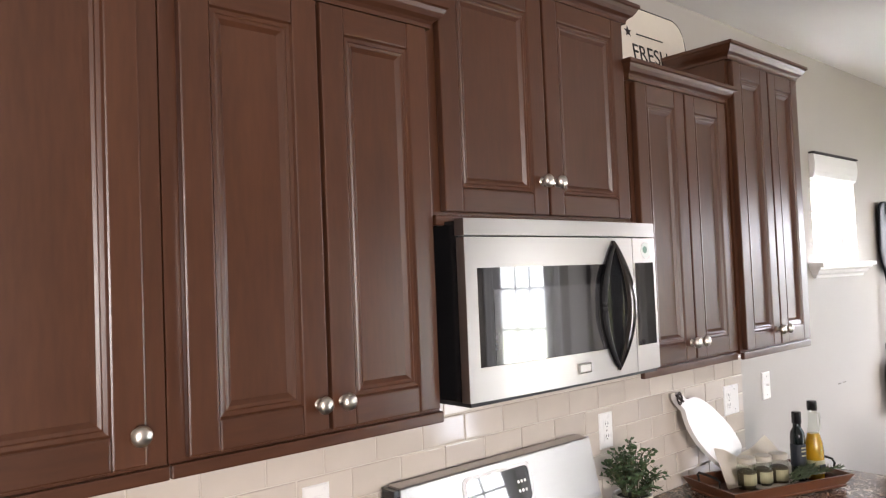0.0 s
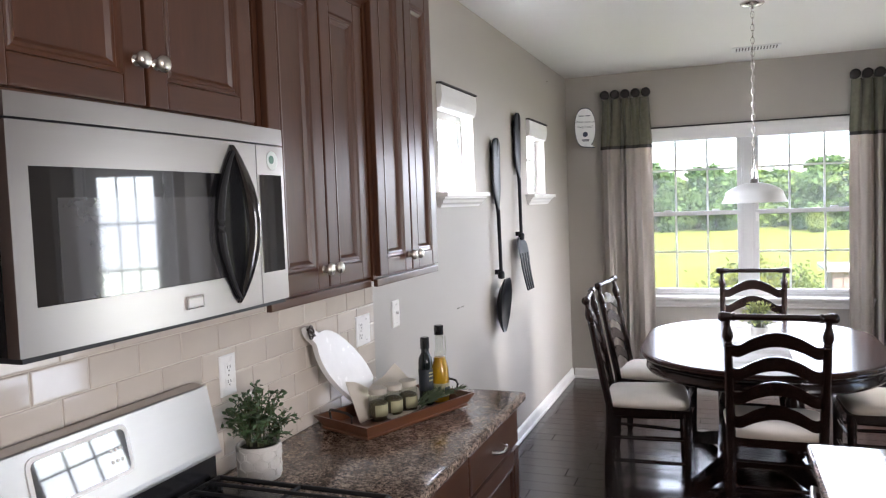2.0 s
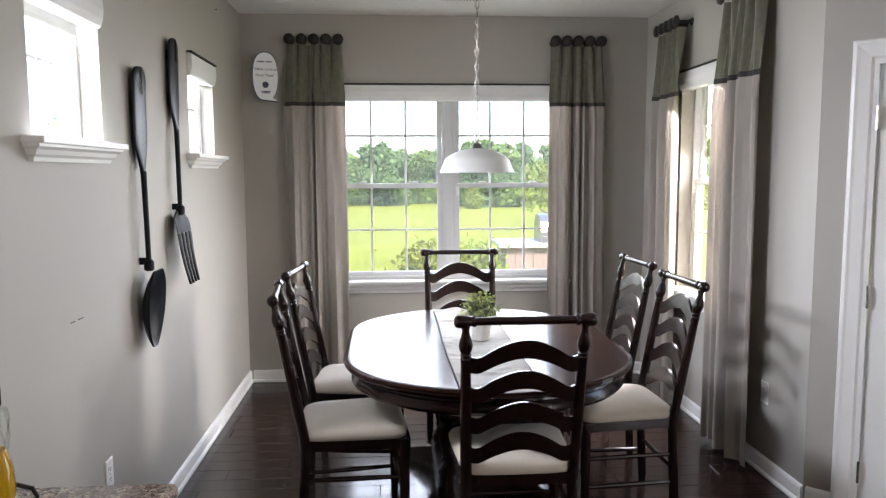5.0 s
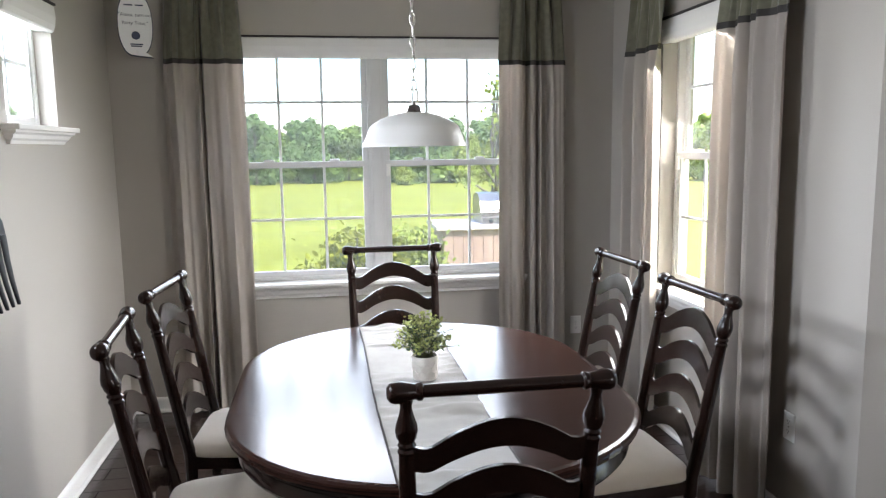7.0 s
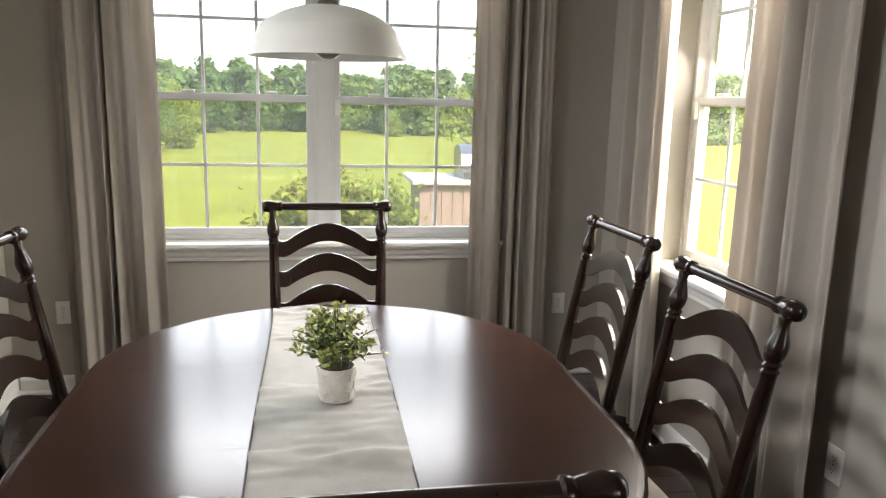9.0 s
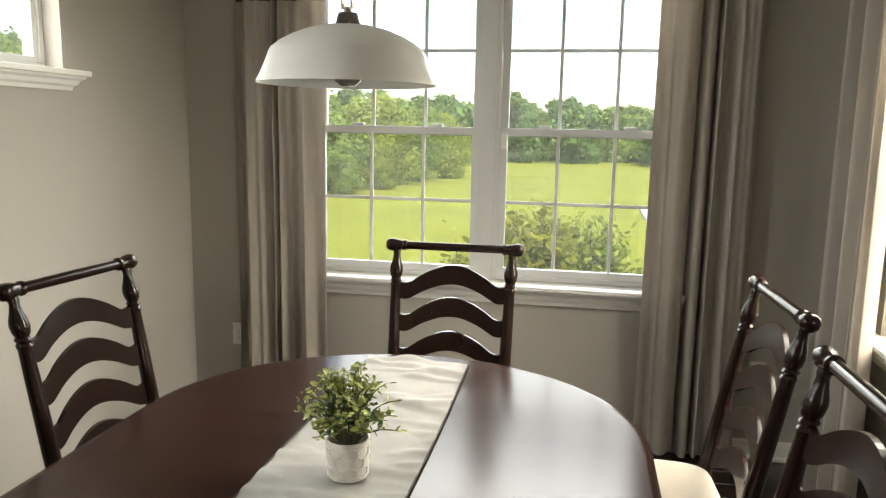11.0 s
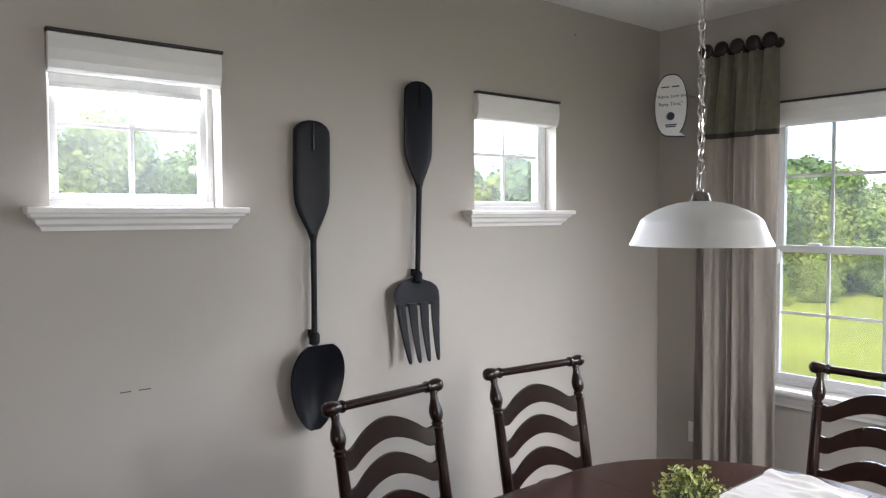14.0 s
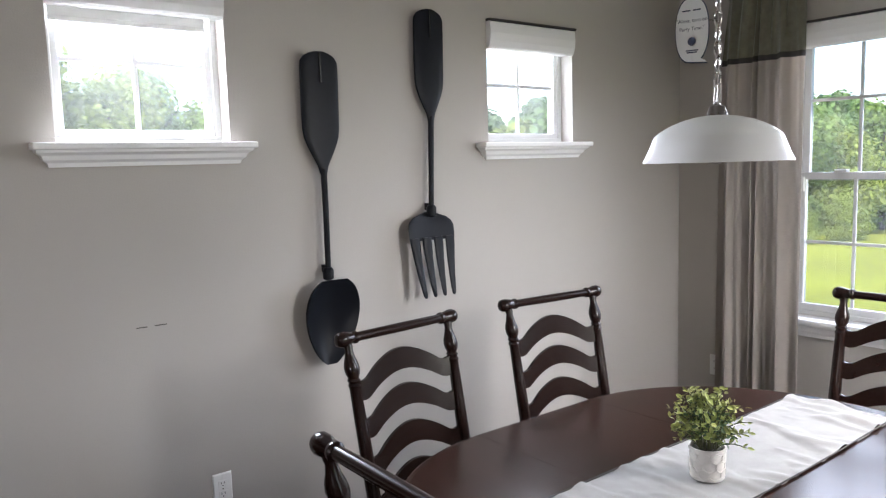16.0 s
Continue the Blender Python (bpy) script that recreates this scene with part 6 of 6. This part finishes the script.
# ---- outdoors ----
def leaf_mat(name, color, grain=5):
    """Foliage that lets part of the light through."""
    m = mat(name, color, 0.7, vary=0.3, scale=0.5, grain=grain, bump=0.0, island=0.45, spec=0.15)
    n, ln = m.node_tree.nodes, m.node_tree.links
    b = n["Principled BSDF"]
    tl, mx = n.new("ShaderNodeBsdfTranslucent"), n.new("ShaderNodeMixShader")
    mx.inputs[0].default_value = 0.5
    ln.new(b.inputs["Base Color"].links[0].from_socket, tl.inputs["Color"])
    ln.new(b.outputs[0], mx.inputs[1])
    ln.new(tl.outputs[0], mx.inputs[2])
    ln.new(mx.outputs[0], n["Material Output"].inputs["Surface"])
    return m


GRASS = mat("sunlit lawn", (0.185, 0.200, 0.024), 0.95, vary=0.28, scale=0.35, grain=5.0, bump=0.6, spec=0.1)
CROWN = [leaf_mat("summer foliage " + w, c) for w, c in (("deep", (0.165, 0.245, 0.085)), ("mid", (0.22, 0.30, 0.080)), ("bright", (0.285, 0.335, 0.070)))]
BARK = mat("grey bark", (0.11, 0.09, 0.075), 0.9, vary=0.3, grain=30, bump=0.8)
SHRUB = leaf_mat("golden green shrub leaf", (0.30, 0.31, 0.040), 30)
PATIO = mat("pale patio concrete", (0.46, 0.43, 0.38), 0.85, vary=0.08, scale=2, grain=60, bump=0.4)
CEDAR = mat("weathered cedar boards", (0.30, 0.21, 0.16), 0.8, vary=0.2, scale=3, grain=30, stretch=(6, 6, 1), bump=0.2)
COUNTER = mat("pale stone outdoor counter", (0.52, 0.47, 0.42), 0.6, vary=0.08, grain=60)


def land(x, y):
    d = max(0.0, math.hypot(x - 5, y) - 12)
    return -0.45 - min(2.6, d * 0.030) + 0.25 * noise.noise(Vector((x * 0.02, y * 0.02, 0.0))) * min(1, d / 20)


def ground():
    bm = bmesh.new()
    rad = [0.0, 4, 8, 12, 16, 20, 26, 34, 44, 56, 70, 90, 120, 170, 260, 420, 800, 1600, 3200]
    seg = 72
    rows = []
    for r in rad:
        rows.append([bm.verts.new((5, 0, -0.45))] if r == 0 else [bm.verts.new((5 + r * math.cos(2 * math.pi * i / seg), r * math.sin(2 * math.pi * i / seg), land(5 + r * math.cos(2 * math.pi * i / seg), r * math.sin(2 * math.pi * i / seg)))) for i in range(seg)])
    for i in range(seg):
        bm.faces.new((rows[0][0], rows[1][i], rows[1][(i + 1) % seg]))
        for a, b in zip(rows[1:], rows[2:]):
            bm.faces.new((a[i], b[i], b[(i + 1) % seg], a[(i + 1) % seg]))
    tagged(part("ground", bm, GRASS, smooth=True), "bright green lawn rolling away to the trees", "ground", kind="structure")


ground()


def house_plinth():
    """Foundation under the rooms, so that the house stands on the ground."""
    tagged(part("foundation", boxed(WX - TH, EX + TH, SZY - TH, NY + TH, -0.6, -0.101), PATIO), "concrete foundation under the house", "foundation", kind="structure")
    tagged(part("patio", boxed(4.2, 10.4, -6.2, -1.72, -0.5, -0.42), PATIO), "pale concrete patio slab beside the house", "patio", kind="structure")


def tree_mesh(seed, height, spread, leaves, material, low=0.25, leaf=0.34):
    """Trunk with limbs, and a crown of leaf clumps, as two meshes."""
    rng = random.Random(seed)
    tr = bmesh.new()
    tube([(0, 0, -0.3), (0.05, 0.02, height * 0.3), (0.0, 0.08, height * 0.6), (0.05, 0, height * 0.9)], [height * 0.030, height * 0.022, height * 0.014, height * 0.004], 8, tr)
    cr = bmesh.new()
    lobes = []
    for k in range(15):
        z = height * (low + (0.92 - low) * (k + rng.random()) / 15)
        f = math.sin(math.pi * min(1, max(0.08, (z / height - low + 0.18) / (1.16 - low)))) ** 0.7
        a = rng.uniform(0, 6.28)
        r = spread * f * rng.uniform(0.25, 0.8)
        c = Vector((r * math.cos(a), r * math.sin(a), z))
        lobes.append((c, spread * rng.uniform(0.28, 0.48) * (0.55 + 0.5 * f)))
        tube([(0, 0, z * 0.72), (c.x * 0.5, c.y * 0.5, z * 0.86), tuple(c)], [height * 0.010, height * 0.006, height * 0.002], 5, tr)
    for k in range(leaves):
        c, r = lobes[rng.randrange(len(lobes))]
        d = Vector((rng.gauss(0, 1), rng.gauss(0, 1), rng.gauss(0, 1))).normalized()
        p = c + d * r * rng.uniform(0.35, 1.2)
        n = (d + Vector((rng.uniform(-1, 1), rng.uniform(-1, 1), rng.uniform(-0.4, 1.2))) * 0.8).normalized()
        q = n.to_track_quat("Z", "Y") @ Euler((0, 0, rng.uniform(0, 6.28))).to_quaternion()
        s = leaf * rng.uniform(0.5, 1.3)
        pts = [Vector((s * math.cos(t) * rng.uniform(0.5, 1.1), s * math.sin(t) * rng.uniform(0.5, 1.1), rng.uniform(-0.12, 0.12) * s)) for t in [2 * math.pi * i / 5 for i in range(5)]]
        cr.faces.new([cr.verts.new(p + q @ v3) for v3 in pts])
    return tr, cr


def make_tree(seed, height, spread, leaves, material, low=0.25, leaf=0.34, label="", category="tree"):
    t = thing("tree", label or "leafy summer tree at the edge of the lawn", category, group="trees beyond the lawn")
    tr, cr = tree_mesh(seed, height, spread, leaves, material, low, leaf)
    part("trunk", tr, BARK, t)
    part("crown", cr, material, t)
    return t


def woods():
    rng = random.Random(21)
    kinds = [make_tree(1, 9.5, 3.6, 2600, CROWN[0], 0.06, 0.34), make_tree(2, 8.0, 3.4, 2600, CROWN[1], 0.05, 0.32), make_tree(3, 8.8, 3.9, 2600, CROWN[0], 0.05, 0.34), make_tree(4, 6.5, 3.0, 2400, CROWN[2], 0.04, 0.28), make_tree(6, 7.0, 2.9, 9000, CROWN[2], 0.10, 0.13), make_tree(7, 7.6, 3.0, 9000, CROWN[1], 0.10, 0.13)]
    for i, k in enumerate(kinds):
        k.location = (95 + i * 3, -40 - 5 * i, land(95, -40) - 0.2)
    # a far wall of trees round the east, nearer towards the north-east
    for i in range(210):
        a = radians(-62 + 150 * (i + rng.random()) / 210)
        near = min(1, max(0, (math.degrees(a) - 6) / 22))
        r = (96 - 48 * near) * rng.uniform(0.95, 1.25)
        x, y = 5 + r * math.cos(a), r * math.sin(a)
        s = rng.uniform(0.86, 1.04) * (1.0 - 0.12 * near)
        m = pose(x, y, land(x, y) - 0.2, 0, 0, rng.uniform(0, 360)) @ Matrix.Diagonal((s * rng.uniform(0.9, 1.2), s, s, 1))
        c = copy_thing(kinds[rng.choice((0, 0, 1, 2, 2, 3)) if near < 0.5 else rng.choice((1, 2, 3, 3))], Matrix())
        c.matrix_basis = m
    # paler small trees standing before the woods
    for x, y, s in ((78, 22, 0.5), (66, 24, 0.5), (84, -20, 0.6), (86, -26, 0.5), (56, 20, 0.42), (60, 27, 0.5), (48, 21, 0.4), (80, -33, 0.6), (88, -9, 0.42)):
        c = copy_thing(kinds[3], Matrix())
        c.matrix_basis = pose(x, y, land(x, y) - 0.1, 0, 0, x * 7) @ Matrix.Diagonal((s, s, s, 1))
    # woods north of the house, seen through the small windows
    for x, y, s, k in ((7.0, 20, 0.80, 4), (10.5, 22, 0.74, 5), (3.5, 23, 0.84, 5), (14, 25, 0.62, 4), (12.2, 21, 0.66, 5), (8.8, 20.5, 0.74, 4), (5.2, 21, 0.78, 4), (18, 31, 0.5, 1), (0, 24, 0.9, 4), (-5, 24, 0.9, 5), (22, 36, 0.6, 2), (27, 38, 0.62, 0), (33, 38, 0.62, 1), (38, 34, 0.6, 3), (30, 33, 0.45, 3), (43, 33, 0.62, 1), (10, -34, 0.9, 1), (16, -36, 0.8, 3), (22, -38, 0.9, 2), (28, -36, 0.8, 1), (3, -36, 0.9, 0), (-4, -34, 0.9, 2), (34, -38, 0.9, 3), (40, -40, 0.9, 1), (46, -40, 0.9, 0)):
        c = copy_thing(kinds[k], Matrix())
        c.matrix_basis = pose(x, y, land(x, y) - 0.1, 0, 0, x * 31) @ Matrix.Diagonal((s, s, s, 1))
    # lighter trees closing in on the north-east side of the lawn
    for k, (az, d, s) in enumerate(((11, 40, 0.52), (13, 35, 0.5), (15.5, 31, 0.55), (18, 28, 0.5), (21, 26, 0.56), (24, 24, 0.5), (27, 23, 0.58), (31, 22, 0.55), (35, 21, 0.6), (40, 22, 0.6), (16, 27, 0.2), (19, 24.5, 0.22), (23, 21.5, 0.2), (26, 20, 0.18), (29, 19.5, 0.22))):
        x, y = 3.6 + d * math.cos(radians(az)), -0.6 + d * math.sin(radians(az))
        c = copy_thing(kinds[(4, 5, 4, 4, 5)[k % 5]], Matrix())
        c.matrix_basis = pose(x, y, land(x, y) - 0.25, 0, 0, az * 31) @ Matrix.Diagonal((s * 1.1, s, s, 1))
    # young slender tree by the outdoor kitchen
    y1 = make_tree(8, 3.6, 0.9, 700, CROWN[2], 0.35, 0.05, "young slender tree beside the outdoor grill")
    y1.location = (17.0, -2.95, land(17, -2.9))


woods()


def shrub(name, x, y, w, h, n, material, label, seed):
    rng = random.Random(seed)
    s = thing(name, label, "shrub", pose(x, y, land(x, y)))
    st, lv = bmesh.new(), bmesh.new()
    for k in range(64):
        a = rng.uniform(0, 6.28)
        r = w * rng.uniform(0.1, 1.0) ** 0.6
        top = Vector((r * math.cos(a), r * math.sin(a), h * (1 - 0.35 * (r / w) ** 2) * rng.uniform(0.72, 1.0)))
        tube([(top.x * 0.15, top.y * 0.15, -0.05), (top.x * 0.6, top.y * 0.6, top.z * 0.6), tuple(top)], [0.012, 0.008, 0.003], 5, st)
        for j in range(n // 64):
            t = rng.uniform(0.25, 1.0)
            p = Vector((top.x * t, top.y * t, top.z * (0.2 + 0.8 * t))) + Vector((rng.gauss(0, 0.07), rng.gauss(0, 0.07), rng.gauss(0, 0.06)))
            d = Vector((rng.uniform(-1, 1), rng.uniform(-1, 1), rng.uniform(-0.2, 1))).normalized()
            q = d.to_track_quat("Y", "Z") @ Euler((0, rng.uniform(0, 6), 0)).to_quaternion()
            z = rng.uniform(0.022, 0.045)
            lv.faces.new([lv.verts.new(p + q @ (Vector(c) * z)) for c in ((0, -1, 0), (0.5, -0.2, 0.1), (0.4, 0.5, 0.1), (0, 1, 0), (-0.4, 0.5, 0.1), (-0.5, -0.2, 0.1))])
    part("branchwork", st, BARK, s)
    part("leaves", lv, material, s)


shrub("shrub", 9.6, 0.08, 0.46, 1.46, 8000, SHRUB, "golden green garden shrub below the window", 1)
shrub("shrub", 9.75, -0.40, 0.44, 1.36, 6000, CROWN[2], "light green garden shrub below the window", 2)
shrub("shrub", 9.45, 0.52, 0.28, 1.12, 2800, SHRUB, "low golden flowering shrub below the window", 3)


def outdoor_kitchen():
    k = thing("outdoor_kitchen", "cedar clad outdoor counter with pale stone top", "outdoor counter")
    g = land(13, -2)
    part("base", boxed(12.62, 13.42, -3.4, -1.16, g - 0.05, 0.45), CEDAR, k)
    for i in range(16):
        part("board", boxed(12.600, 12.618, -3.4 + i * 0.14, -3.4 + i * 0.14 + 0.134, g, 0.45), CEDAR, k)
    part("worktop", boxed(12.52, 13.52, -3.5, -1.06, 0.452, 0.51, bevel=0.008), COUNTER, k)
    b = thing("gas_grill", "stainless steel built-in gas grill with closed hood", "grill")
    x0, x1, y0, y1 = 12.72, 13.30, -2.55, -1.72
    rings = [[Vector((x0 + dx * (x1 - x0), y, 0.512 + dz)) for dx, dz in ((0, 0), (0, 0.16), (0.12, 0.30), (0.35, 0.40), (0.65, 0.42), (0.92, 0.36), (1, 0.2), (1, 0))] for y in (y0, y1)]
    part("hood", loft(rings), STEEL, b, "stainless hood")
    part("handle", rod((x0 - 0.06, y0 + 0.08, 0.70), (x0 - 0.06, y1 - 0.08, 0.70), 0.016), STEEL, b)
    part("front", boxed(12.60, 12.72, y0, y1, 0.512, 0.60), STEEL, b)
    for i in range(5):
        part("knob", rod((12.60, y0 + 0.12 + i * 0.15, 0.556), (12.565, y0 + 0.12 + i * 0.15, 0.556), 0.026), BLACK, b)


house_plinth()
outdoor_kitchen()

# ---- subway tile backsplash ----


def backsplash():
    bs = thing("backsplash", "glossy beige subway tile backsplash with pale grout", "backsplash", kind="structure")
    x_end, z0, z1 = 3.185, CT, 1.392
    part("grout", boxed(-0.207, x_end - 0.002, NY - 0.0055, NY - 0.0005, z0, z1 - 0.004), GROUT, bs)
    tw, th, g = 0.1500, 0.0755, 0.0028
    shared = {}
    r = 0
    z = z1
    while z > z0 + 0.004:
        lo = max(z - th, z0)
        x = x_end - (tw / 2 if r % 2 else tw)
        right = x_end
        while right > 0.55:
            left = max(right - (tw / 2 if (right == x_end and r % 2) else tw), -0.207)
            key = (round(right - left, 3), round(z - lo, 3))
            if key not in shared:
                w, h = right - left - g, z - lo - g
                bm = bmesh.new()
                rings = [[Vector((sx * (w / 2 - q), -d, sz * (h / 2 - q))) for sx, sz in ((-1, -1), (1, -1), (1, 1), (-1, 1))] for q, d in ((0, 0.0), (0, 0.0055), (0.0012, 0.0075), (0.004, 0.0082))]
                loft(rings, bm)
                me = bpy.data.meshes.new("tile")
                bmesh.ops.recalc_face_normals(bm, faces=bm.faces)
                bm.to_mesh(me)
                bm.free()
                me.materials.append(TILE)
                shared[key] = me
            ob = new("tile", shared[key])
            ob.parent = bs
            ob.matrix_basis = pose((left + right) / 2, NY - 0.0005, (z + lo) / 2, random.uniform(-0.25, 0.25), 0, random.uniform(-0.25, 0.25))
            right = left
        z -= th
        r += 1


backsplash()
